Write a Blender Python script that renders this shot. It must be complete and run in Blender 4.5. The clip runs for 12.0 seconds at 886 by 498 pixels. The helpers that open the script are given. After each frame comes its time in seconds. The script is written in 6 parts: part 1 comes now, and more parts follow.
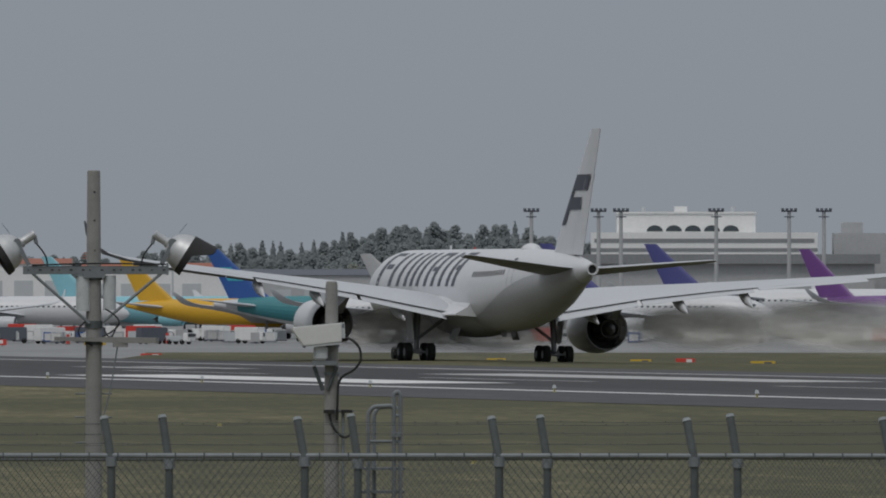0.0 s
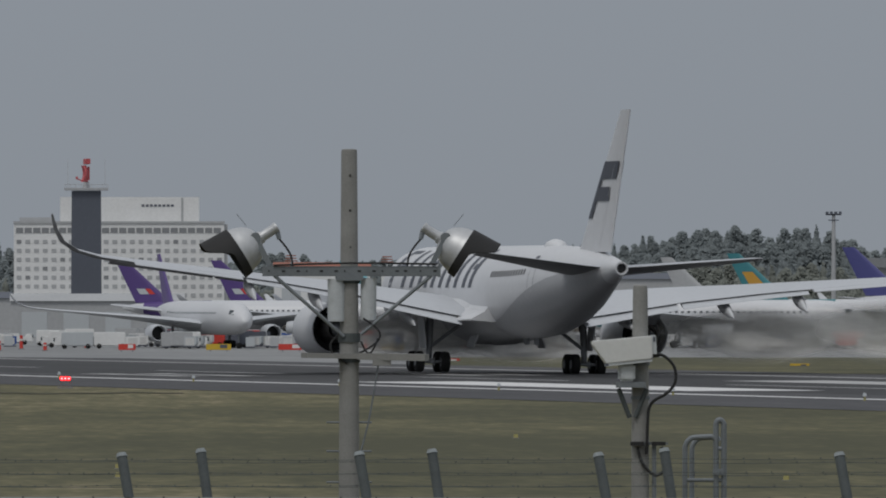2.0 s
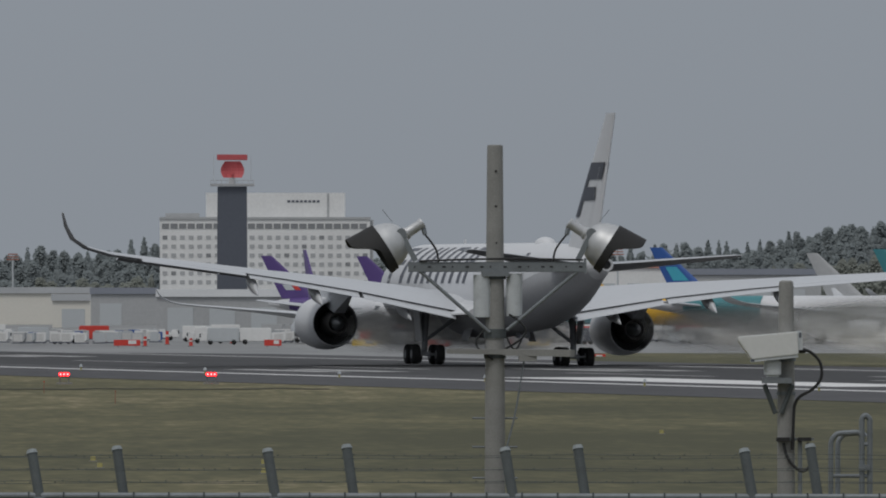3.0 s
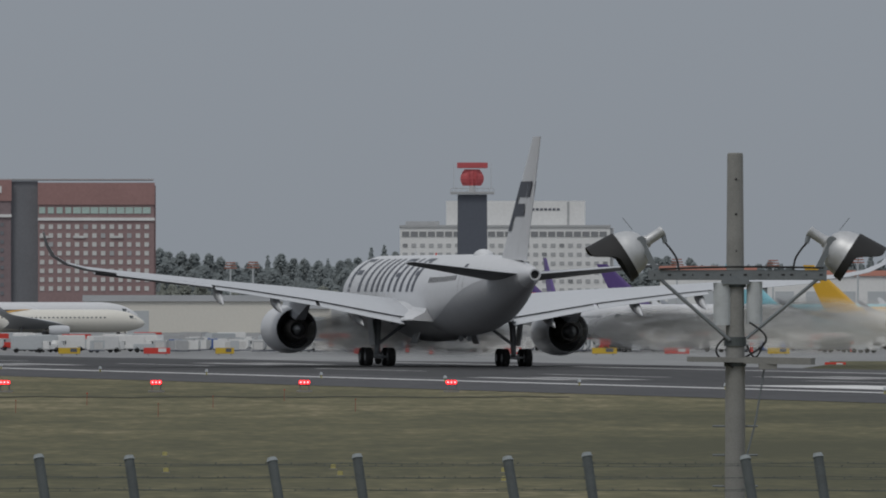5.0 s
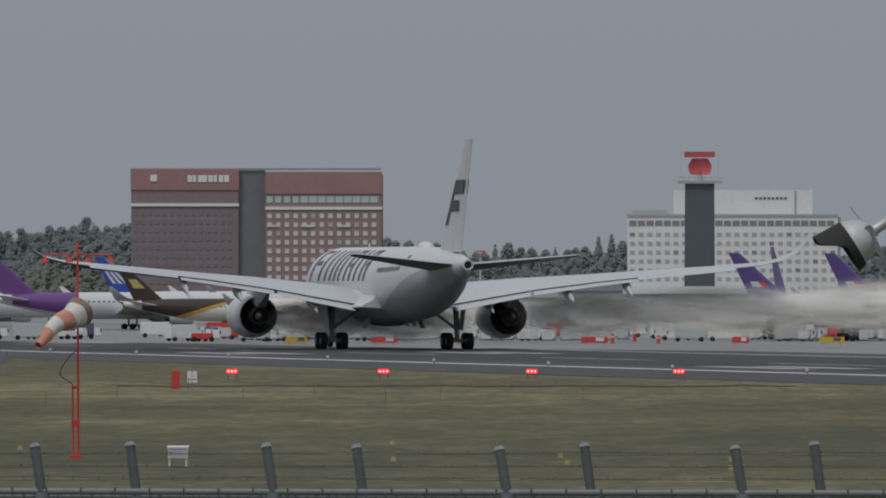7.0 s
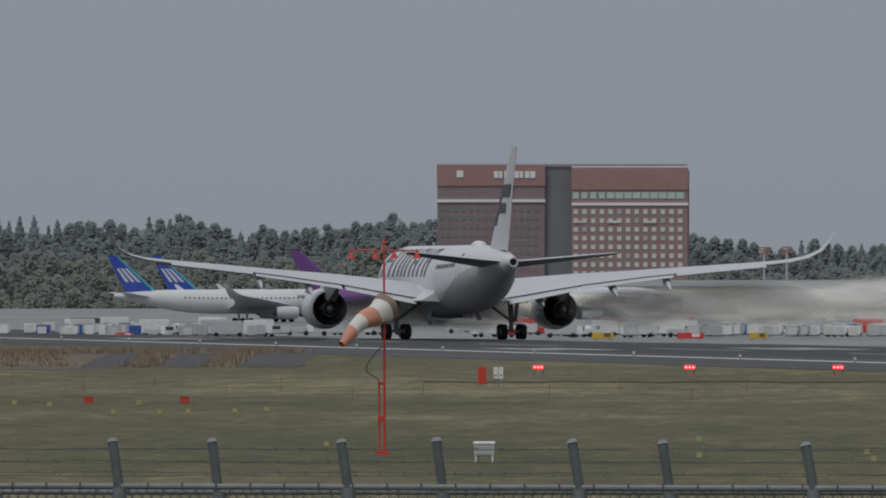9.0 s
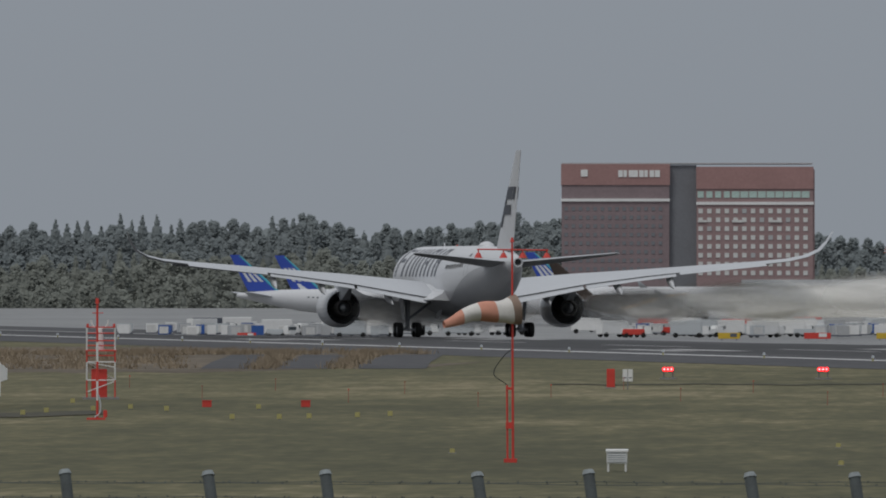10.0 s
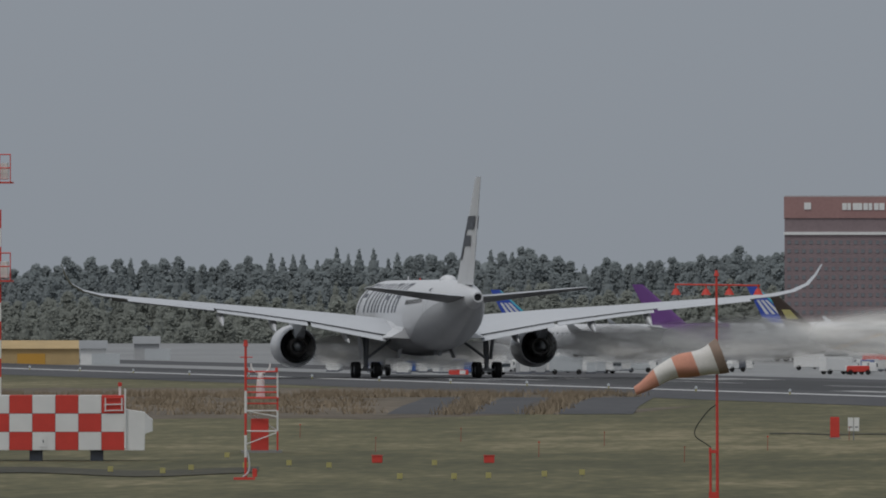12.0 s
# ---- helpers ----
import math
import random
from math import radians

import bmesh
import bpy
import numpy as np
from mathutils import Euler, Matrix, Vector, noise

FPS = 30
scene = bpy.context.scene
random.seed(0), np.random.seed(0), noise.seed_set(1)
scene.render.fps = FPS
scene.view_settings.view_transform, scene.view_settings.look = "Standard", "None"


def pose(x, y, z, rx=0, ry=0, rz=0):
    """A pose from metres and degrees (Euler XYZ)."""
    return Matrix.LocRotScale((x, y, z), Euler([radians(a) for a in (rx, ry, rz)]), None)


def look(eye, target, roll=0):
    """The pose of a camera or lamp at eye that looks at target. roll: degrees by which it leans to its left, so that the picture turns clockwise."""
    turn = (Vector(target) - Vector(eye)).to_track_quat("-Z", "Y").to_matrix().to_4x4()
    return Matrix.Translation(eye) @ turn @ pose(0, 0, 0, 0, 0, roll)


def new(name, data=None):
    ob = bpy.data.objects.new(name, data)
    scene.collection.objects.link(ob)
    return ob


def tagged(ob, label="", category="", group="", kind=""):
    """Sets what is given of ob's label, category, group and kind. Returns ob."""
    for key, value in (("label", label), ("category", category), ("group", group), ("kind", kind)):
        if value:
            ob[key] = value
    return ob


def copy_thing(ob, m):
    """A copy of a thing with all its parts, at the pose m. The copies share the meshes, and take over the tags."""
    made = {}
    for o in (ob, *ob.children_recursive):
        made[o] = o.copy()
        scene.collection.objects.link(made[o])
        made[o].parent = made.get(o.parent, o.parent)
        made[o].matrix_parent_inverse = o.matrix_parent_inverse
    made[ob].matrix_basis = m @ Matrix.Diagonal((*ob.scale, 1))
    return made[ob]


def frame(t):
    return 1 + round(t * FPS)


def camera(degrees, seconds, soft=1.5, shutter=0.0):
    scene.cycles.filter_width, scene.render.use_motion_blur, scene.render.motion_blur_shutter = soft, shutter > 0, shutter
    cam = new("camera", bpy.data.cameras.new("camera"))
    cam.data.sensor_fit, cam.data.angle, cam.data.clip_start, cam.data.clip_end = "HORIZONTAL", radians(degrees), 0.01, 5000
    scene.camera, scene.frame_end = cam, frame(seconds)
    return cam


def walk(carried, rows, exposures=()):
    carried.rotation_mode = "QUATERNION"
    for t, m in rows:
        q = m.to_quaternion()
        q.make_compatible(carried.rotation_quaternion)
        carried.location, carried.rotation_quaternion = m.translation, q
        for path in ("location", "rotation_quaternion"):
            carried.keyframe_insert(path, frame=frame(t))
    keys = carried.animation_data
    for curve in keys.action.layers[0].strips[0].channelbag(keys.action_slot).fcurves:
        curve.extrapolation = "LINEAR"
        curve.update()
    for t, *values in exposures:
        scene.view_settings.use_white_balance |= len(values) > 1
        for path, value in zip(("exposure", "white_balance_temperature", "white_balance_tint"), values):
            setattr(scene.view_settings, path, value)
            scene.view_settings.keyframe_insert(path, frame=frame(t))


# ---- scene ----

F = 20000.0        # lens: bearing units per radian
EYE = 5.8          # eye height over the runway
cam = camera(2 * math.degrees(math.atan(784 / F)), 12.0, soft=1.9)
# seconds, bearing of the view, height of the horizon, and the eye: metres to the right, forward and up
ROWS = [
    (0.0, 2280, 501, -1.38, -22.4, EYE), (0.5, 2197, 501, -0.77, -13.5, EYE), (1.0, 2091, 511, -0.23, -4.5, EYE), (1.5, 1933, 511.5, 0, 0, EYE),
    (2.0, 1749, 508, 0, 0, EYE), (2.5, 1592, 504, 0, 0, EYE), (3.0, 1491, 500.5, 0, 0, EYE), (3.5, 1390, 494, 0, 0, EYE),
    (5.5, 968, 518.5, 0, 0, EYE), (6.0, 879, 515.5, 0, 0, EYE), (6.5, 784, 504, 0, 0, EYE),
    (8.5, 240, 487, 0, 0, EYE), (9.0, 122, 488, 0, 0, EYE), (9.5, 26, 490, -0.15, 3.0, EYE),
    (10.0, -96.7, 487, -0.70, 14.5, 5.83), (10.5, -218.6, 489.5, -0.89, 32.5, 5.91), (11.0, -366.8, 490.4, -1.05, 51.0, 6.0),
    (11.5, -456.2, 530.7, -2.14, 67.5, 5.98), (12.0, -492.4, 547.4, -2.42, 73.0, 5.99),
]
walk(cam, [(t, pose(x, y, z, 90 + math.degrees((v - 441) / F), 0, math.degrees((784 - u) / F))) for t, u, v, x, y, z in ROWS])


def at(u, d, z=0.0):
    """The place at bearing u, d metres off, at height z."""
    a = (u - 784) / F
    return Vector((d * math.sin(a), d * math.cos(a), z))


def height(v, d):
    """The height that stands v at d metres on the level view (504 is the horizon)."""
    return EYE + (504 - v) * d / F


# ---- light: an overcast sky, brighter overhead, and a veiled sun ----
world = bpy.data.worlds.new("overcast")
scene.world = world
world.use_nodes = True
wn, wl = world.node_tree.nodes, world.node_tree.links
wn.clear()
w_out = wn.new("ShaderNodeOutputWorld")
w_bg = wn.new("ShaderNodeBackground")
w_sky = wn.new("ShaderNodeTexSky")
w_sky.sky_type = "NISHITA"
w_sky.sun_disc = False
w_sky.sun_elevation, w_sky.sun_rotation = radians(52), radians(200)
w_sky.dust_density = 6.0
w_co = wn.new("ShaderNodeTexCoord")
w_sep = wn.new("ShaderNodeSeparateXYZ")
w_ramp = wn.new("ShaderNodeValToRGB")
w_mix = wn.new("ShaderNodeMix")
w_mix.data_type = "RGBA"
w_mix.inputs[0].default_value = 0.96
el = w_ramp.color_ramp.elements
el[0].position, el[0].color = 0.0, (2.52, 2.78, 3.12, 1)
el[1].position, el[1].color = 0.9, (5.6, 5.8, 6.1, 1)
e = el.new(0.03)
e.color = (2.62, 2.90, 3.28, 1)
e = el.new(0.25)
e.color = (3.5, 3.75, 4.1, 1)
wl.new(w_co.outputs["Generated"], w_sep.inputs[0])
wl.new(w_sep.outputs["Z"], w_ramp.inputs[0])
wl.new(w_sky.outputs[0], w_mix.inputs[6])
wl.new(w_ramp.outputs[0], w_mix.inputs[7])
wl.new(w_mix.outputs[2], w_bg.inputs[0])
w_bg.inputs[1].default_value = 0.1
wl.new(w_bg.outputs[0], w_out.inputs[0])
sun = new("sun", bpy.data.lights.new("sun", "SUN"))
sun.data.energy, sun.data.angle, sun.data.color = 0.8, radians(16), (1.0, 0.97, 0.92)
sun.matrix_basis = look((0, 0, 0), (0.30, 0.50, -0.85))


# ---- materials ----
def material(name, colour, rough=0.6, metal=0.0, vary=0.12, scale=1.5, bump=0.0, emit=0.0, fine=14.0, alpha=None):
    m = bpy.data.materials.new(name)
    m.use_nodes = True
    n, l = m.node_tree.nodes, m.node_tree.links
    b = n["Principled BSDF"]
    b.inputs["Roughness"].default_value, b.inputs["Metallic"].default_value = rough, metal
    co = n.new("ShaderNodeTexCoord")
    a1 = n.new("ShaderNodeTexNoise")
    a1.inputs["Scale"].default_value, a1.inputs["Detail"].default_value = scale, 6
    a2 = n.new("ShaderNodeTexNoise")
    a2.inputs["Scale"].default_value, a2.inputs["Detail"].default_value = scale * fine, 4
    add = n.new("ShaderNodeMath")
    add.operation = "ADD"
    ramp = n.new("ShaderNodeMapRange")
    ramp.inputs["From Min"].default_value, ramp.inputs["From Max"].default_value = 0.6, 1.4
    ramp.inputs["To Min"].default_value, ramp.inputs["To Max"].default_value = 1 - vary, 1 + vary
    mul = n.new("ShaderNodeMix")
    mul.data_type, mul.blend_type = "RGBA", "MULTIPLY"
    mul.inputs[0].default_value = 1
    mul.inputs[6].default_value = (*colour, 1)
    l.new(co.outputs["Object"], a1.inputs["Vector"])
    l.new(co.outputs["Object"], a2.inputs["Vector"])
    l.new(a1.outputs["Fac"], add.inputs[0])
    l.new(a2.outputs["Fac"], add.inputs[1])
    l.new(add.outputs[0], ramp.inputs["Value"])
    l.new(ramp.outputs[0], mul.inputs[7])
    l.new(mul.outputs[2], b.inputs["Base Color"])
    if bump:
        bp = n.new("ShaderNodeBump")
        bp.inputs["Strength"].default_value = bump
        l.new(a2.outputs["Fac"], bp.inputs["Height"])
        l.new(bp.outputs[0], b.inputs["Normal"])
    if emit:
        b.inputs["Emission Color"].default_value = (*colour, 1)
        b.inputs["Emission Strength"].default_value = emit
    return m


M = {
    "white": material("white_paint", (0.63, 0.64, 0.66), 0.35, vary=0.05, scale=0.15),
    "wing": material("wing_paint", (0.52, 0.54, 0.57), 0.4, vary=0.06, scale=0.2),
    "belly": material("fairing_grey", (0.60, 0.61, 0.63), 0.4, vary=0.06, scale=0.2),
    # darker grey that puts the shade under the wings into their colour
    "under_shade": material("underside_shade", (0.19, 0.196, 0.207), 0.4, vary=0.08, scale=0.3),
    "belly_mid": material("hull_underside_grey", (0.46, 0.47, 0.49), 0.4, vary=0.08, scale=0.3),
    "navy": material("navy_paint", (0.035, 0.04, 0.06), 0.35, vary=0.05),
    "rubber": material("rubber", (0.012, 0.012, 0.012), 0.85, vary=0.2, scale=3),
    "dark": material("dark_duct", (0.014, 0.014, 0.015), 0.6, vary=0.2),
    "steel": material("gear_steel", (0.22, 0.23, 0.24), 0.45, 0.3),
    "hot": material("nozzle_metal", (0.10, 0.095, 0.09), 0.45, 0.7),
    "galv": material("galvanised_steel", (0.20, 0.22, 0.235), 0.6, 0.35, vary=0.2, scale=6),
    "post": material("weathered_post_steel", (0.082, 0.095, 0.098), 0.8, 0.0, vary=0.25, scale=8),
    "cap": material("pale_cap", (0.5, 0.53, 0.55), 0.7, vary=0.2, scale=10),
    "post_cap": material("weathered_cap", (0.27, 0.30, 0.31), 0.8, vary=0.3, scale=14),
    "concrete": material("concrete_pole", (0.25, 0.25, 0.24), 0.85, vary=0.18, scale=5, bump=0.2),
    "alu": material("spun_aluminium", (0.56, 0.57, 0.58), 0.5, 0.6, vary=0.08),
    "visor": material("black_visor", (0.02, 0.02, 0.021), 0.75, vary=0.25, scale=6),
    "cable": material("black_cable", (0.015, 0.015, 0.016), 0.6),
    "housing": material("cream_housing", (0.66, 0.67, 0.66), 0.5, vary=0.06),
    "red": material("signal_red", (0.62, 0.055, 0.04), 0.6, vary=0.12, scale=2),
    "orange": material("faded_orange", (0.60, 0.28, 0.20), 0.8, vary=0.14, scale=2),
    "whitecloth": material("white_cloth", (0.68, 0.66, 0.63), 0.85, vary=0.12, scale=2),
    "brown": material("tan_cloth_band", (0.26, 0.19, 0.15), 0.9),
    "lamp_red": material("red_lamp", (1.0, 0.02, 0.03), 0.4, vary=0.0, emit=3.0),
    "lamp_hot": material("red_lamp_core", (1.0, 0.25, 0.25), 0.4, vary=0.0, emit=3.5),

    "yellow": material("yellow_paint", (0.62, 0.42, 0.04), 0.6, vary=0.1),
    # container yellow paled to tan, with distance haze in the colour
    "tan": material("hazed_tan_steel", (0.46, 0.33, 0.16), 0.7, vary=0.15, scale=0.3),
    "marker": material("pale_yellow_marker", (0.42, 0.38, 0.15), 0.7),
    "line": material("runway_paint", (0.66, 0.66, 0.66), 0.8, vary=0.3, scale=0.6),
    "line_worn": material("worn_runway_paint", (0.42, 0.42, 0.42), 0.8, vary=0.4, scale=0.6),
    "purple": material("purple_tail", (0.10, 0.06, 0.22), 0.4, vary=0.05),
    "indigo": material("indigo_tail", (0.075, 0.078, 0.24), 0.4, vary=0.05),
    "violet": material("violet_tail", (0.16, 0.06, 0.24), 0.4, vary=0.05),
    "turq": material("turquoise_paint", (0.24, 0.52, 0.60), 0.4, vary=0.05),
    "dhl": material("cargo_yellow", (0.66, 0.38, 0.03), 0.4, vary=0.05),
    "blue": material("blue_tail", (0.03, 0.10, 0.34), 0.4, vary=0.05),
    "blue2": material("bright_blue_tail", (0.035, 0.08, 0.42), 0.4, vary=0.05),
    "cyan": material("cyan_band", (0.06, 0.38, 0.50), 0.4, vary=0.05),
    "teal": material("teal_paint", (0.05, 0.22, 0.25), 0.4, vary=0.05),
    "ups": material("brown_tail", (0.045, 0.03, 0.022), 0.4, vary=0.05),
    "cream": material("cream_paint", (0.72, 0.70, 0.64), 0.4, vary=0.05),
    "gold": material("gold_stripe", (0.55, 0.30, 0.05), 0.4, vary=0.05),
    "glass": material("dark_glazing", (0.06, 0.075, 0.085), 0.15, vary=0.2),
    "glass_pale": material("pale_green_glazing", (0.45, 0.58, 0.54), 0.25, vary=0.25, scale=0.2),
    "blind": material("drawn_blinds", (0.62, 0.62, 0.61), 0.6, vary=0.25, scale=0.3),
    # hotel tile colours paled and blued, distance haze mixed in
    "brick": material("brown_red_tile", (0.305, 0.212, 0.212), 0.75, vary=0.12, scale=0.08),
    # the left wing's shade is put into this darker copy of the tile
    "brick_shaded": material("shaded_brown_tile", (0.245, 0.190, 0.200), 0.75, vary=0.12, scale=0.08),
    "brick_top": material("red_tile_crown", (0.34, 0.200, 0.190), 0.75, vary=0.12, scale=0.08),
    "brick_shaft": material("grey_tile", (0.185, 0.195, 0.215), 0.7, vary=0.1, scale=0.1),
    "wall_white": material("white_render", (0.76, 0.765, 0.76), 0.8, vary=0.08, scale=0.1),
    "wall_grey": material("grey_cladding", (0.42, 0.43, 0.44), 0.7, vary=0.1, scale=0.1),
    "slate": material("slate_tower", (0.10, 0.112, 0.14), 0.6, vary=0.08, scale=0.1),
    "radar": material("radar_red", (0.52, 0.10, 0.11), 0.6, vary=0.1),
    "roof": material("dull_roof", (0.24, 0.25, 0.26), 0.7, vary=0.15, scale=0.1),
    "clay": material("clay_roof", (0.33, 0.13, 0.09), 0.8, vary=0.15, scale=0.1),
    "reed": material("dry_reed", (0.25, 0.20, 0.14), 0.9, vary=0.15, scale=0.5),
    "bark": material("bark", (0.07, 0.05, 0.04), 0.9),
    # foliage paled well beyond leaf colour: distance haze put into it
    "leaf": material("hazed_foliage", (0.225, 0.255, 0.262), 0.9, vary=0.2, scale=0.12, fine=8),
    "leaf2": material("hazed_olive_foliage", (0.235, 0.252, 0.226), 0.9, vary=0.3, scale=0.12, fine=8),
}


def ground_material(name, stops, scale, streak, bump=0.3, rough=0.95, lusher=0.0, mown=0.0):
    """Turf or asphalt: stretched patches, clumps and grain."""
    m = bpy.data.materials.new(name)
    m.use_nodes = True
    n, l = m.node_tree.nodes, m.node_tree.links
    b = n["Principled BSDF"]
    b.inputs["Roughness"].default_value = rough
    co = n.new("ShaderNodeTexCoord")
    mp = n.new("ShaderNodeMapping")
    mp.inputs["Scale"].default_value = streak
    l.new(co.outputs["Object"], mp.inputs["Vector"])
    big, mid, fine = (n.new("ShaderNodeTexNoise") for _ in range(3))
    for k, s, dt in ((big, scale, 5), (mid, scale * 9, 5), (fine, scale * 36, 4)):
        k.inputs["Scale"].default_value, k.inputs["Detail"].default_value = s, dt
        l.new(mp.outputs[0], k.inputs["Vector"])
    a = n.new("ShaderNodeMath")
    a.operation = "MULTIPLY_ADD"
    a.inputs[1].default_value = 0.9
    l.new(mid.outputs["Fac"], a.inputs[0])
    l.new(big.outputs["Fac"], a.inputs[2])
    c = n.new("ShaderNodeMath")
    c.operation = "MULTIPLY_ADD"
    c.inputs[1].default_value = 0.7
    l.new(fine.outputs["Fac"], c.inputs[0])
    l.new(a.outputs[0], c.inputs[2])
    r = n.new("ShaderNodeValToRGB")
    while len(r.color_ramp.elements) < len(stops):
        r.color_ramp.elements.new(0.5)
    for e_, (p, col) in zip(r.color_ramp.elements, stops):
        e_.position, e_.color = p, (*col, 1)
    mr = n.new("ShaderNodeMapRange")
    mr.inputs["From Min"].default_value, mr.inputs["From Max"].default_value = 1.17, 1.93
    mp2 = n.new("ShaderNodeMapping")
    mp2.inputs["Scale"].default_value = (0.0025, 0.02, 1.0)
    mp2.inputs["Location"].default_value = (3.7, 1.3, 0.0)
    l.new(co.outputs["Object"], mp2.inputs["Vector"])
    band = n.new("ShaderNodeTexNoise")
    band.inputs["Scale"].default_value, band.inputs["Detail"].default_value = 1.0, 3
    l.new(mp2.outputs[0], band.inputs["Vector"])
    d = n.new("ShaderNodeMath")
    d.operation = "MULTIPLY_ADD"
    d.inputs[1].default_value = 0.5
    l.new(band.outputs["Fac"], d.inputs[0])
    l.new(c.outputs[0], d.inputs[2])
    where, lush, low = n.new("ShaderNodeSeparateXYZ"), n.new("ShaderNodeMapRange"), n.new("ShaderNodeMath")
    l.new(co.outputs["Object"], where.inputs[0])
    lush.inputs["From Min"].default_value, lush.inputs["From Max"].default_value = 4.0, 34.0
    lush.inputs["To Min"].default_value, lush.inputs["To Max"].default_value = mown * 0.50, mown * 0.50 + lusher
    l.new(where.outputs["X"], lush.inputs["Value"])
    low.operation = "SUBTRACT"
    l.new(d.outputs[0], low.inputs[0])
    l.new(lush.outputs[0], low.inputs[1])
    mow, swathe = n.new("ShaderNodeMapRange"), n.new("ShaderNodeValToRGB")
    mow.inputs["From Min"].default_value, mow.inputs["From Max"].default_value = 250.0, 750.0
    wander = n.new("ShaderNodeMath")
    wander.operation = "MULTIPLY_ADD"
    wander.inputs[1].default_value = 70.0
    l.new(band.outputs["Fac"], wander.inputs[0])
    l.new(where.outputs["Y"], wander.inputs[2])
    l.new(wander.outputs[0], mow.inputs["Value"])
    for p_, g_ in ((0.10, 0.62), (0.20, 0.50), (0.27, 0.22), (0.42, 0.18), (0.50, 0.55), (0.58, 0.42), (0.72, 0.72), (0.86, 0.66)):
        e_ = swathe.color_ramp.elements.new(p_)
        e_.color = (g_, g_, g_, 1)
    for e_ in (swathe.color_ramp.elements[0], swathe.color_ramp.elements[-1]):
        e_.color = (0.5, 0.5, 0.5, 1)
    l.new(mow.outputs[0], swathe.inputs["Fac"])
    cutting = n.new("ShaderNodeMath")
    cutting.operation = "MULTIPLY_ADD"
    cutting.inputs[1].default_value = mown
    l.new(swathe.outputs["Color"], cutting.inputs[0])
    l.new(low.outputs[0], cutting.inputs[2])
    l.new(cutting.outputs[0], mr.inputs["Value"])
    l.new(mr.outputs[0], r.inputs["Fac"])
    l.new(r.outputs["Color"], b.inputs["Base Color"])
    bp = n.new("ShaderNodeBump")
    bp.inputs["Strength"].default_value = bump
    l.new(fine.outputs["Fac"], bp.inputs["Height"])
    l.new(bp.outputs[0], b.inputs["Normal"])
    return m


for k_ in ("leaf", "leaf2"):
    nt = M[k_].node_tree
    body_, out_ = nt.nodes["Principled BSDF"], nt.nodes["Material Output"]
    thin, both = nt.nodes.new("ShaderNodeBsdfTranslucent"), nt.nodes.new("ShaderNodeMixShader")
    both.inputs[0].default_value = 0.25
    nt.links.new(body_.inputs["Base Color"].links[0].from_socket, thin.inputs["Color"])
    nt.links.new(body_.outputs[0], both.inputs[1])
    nt.links.new(thin.outputs[0], both.inputs[2])
    nt.links.new(both.outputs[0], out_.inputs["Surface"])
M["turf"] = ground_material("spring_turf", [(0.05, (0.057, 0.056, 0.022)), (0.40, (0.090, 0.085, 0.037)), (0.62, (0.126, 0.115, 0.052)), (0.95, (0.23, 0.195, 0.11))], 0.10, (0.45, 0.09, 1.0), lusher=0.22, mown=0.48)
M["asphalt"] = ground_material("runway_asphalt", [(0.1, (0.044, 0.044, 0.048)), (0.6, (0.060, 0.060, 0.064)), (1.0, (0.078, 0.078, 0.082))], 0.05, (1.0, 0.2, 1.0), 0.1, 0.85)
M["rubbered"] = ground_material("tyre_blackened_asphalt", [(0.1, (0.022, 0.022, 0.024)), (0.7, (0.036, 0.036, 0.038)), (1.0, (0.05, 0.05, 0.052))], 0.05, (1.0, 0.1, 1.0), 0.1, 0.8)
M["apron"] = ground_material("concrete_apron", [(0.1, (0.14, 0.14, 0.14)), (0.6, (0.20, 0.20, 0.196)), (1.0, (0.26, 0.26, 0.255))], 0.02, (1.0, 0.3, 1.0), 0.04, 0.45)
M["soil"] = ground_material("bare_soil", [(0.1, (0.03, 0.03, 0.02)), (0.6, (0.05, 0.047, 0.03)), (1.0, (0.08, 0.072, 0.045))], 0.08, (1.0, 0.3, 1.0))
M["scrub"] = ground_material("dry_scrub", [(0.1, (0.075, 0.06, 0.04)), (0.5, (0.115, 0.092, 0.064)), (1.0, (0.20, 0.16, 0.115))], 0.05, (1.0, 0.3, 1.0))


# ---- mesh helpers ----
def link_mesh(name, bm, mat):
    me = bpy.data.meshes.new(name)
    bmesh.ops.recalc_face_normals(bm, faces=bm.faces)
    bm.to_mesh(me)
    bm.free()
    me.materials.append(M[mat])
    return new(name, me)


def part(name, bm, mat, parent, label="", smooth=False):
    ob = link_mesh(name, bm, mat)
    if smooth:
        ob.data.shade_smooth()
        ob.data.set_sharp_from_angle(angle=radians(38))
    ob.parent = parent
    if label:
        tagged(ob, label)
    return ob


def thing(name, m, label, category, group="", kind=""):
    ob = new(name)
    ob.matrix_basis = m
    ob.empty_display_size = 0.2
    return tagged(ob, label, category, group, kind)


def box(bm, c, s, turn=None, bevel=0.0):
    m = Matrix.Translation(c) @ (turn or Matrix()) @ Matrix.Diagonal((*s, 1))
    r = bmesh.ops.create_cube(bm, size=1, matrix=m)
    if bevel:
        es = {e_ for v in r["verts"] for e_ in v.link_edges}
        bmesh.ops.bevel(bm, geom=list(es), offset=bevel, segments=2, affect="EDGES")
    return bm


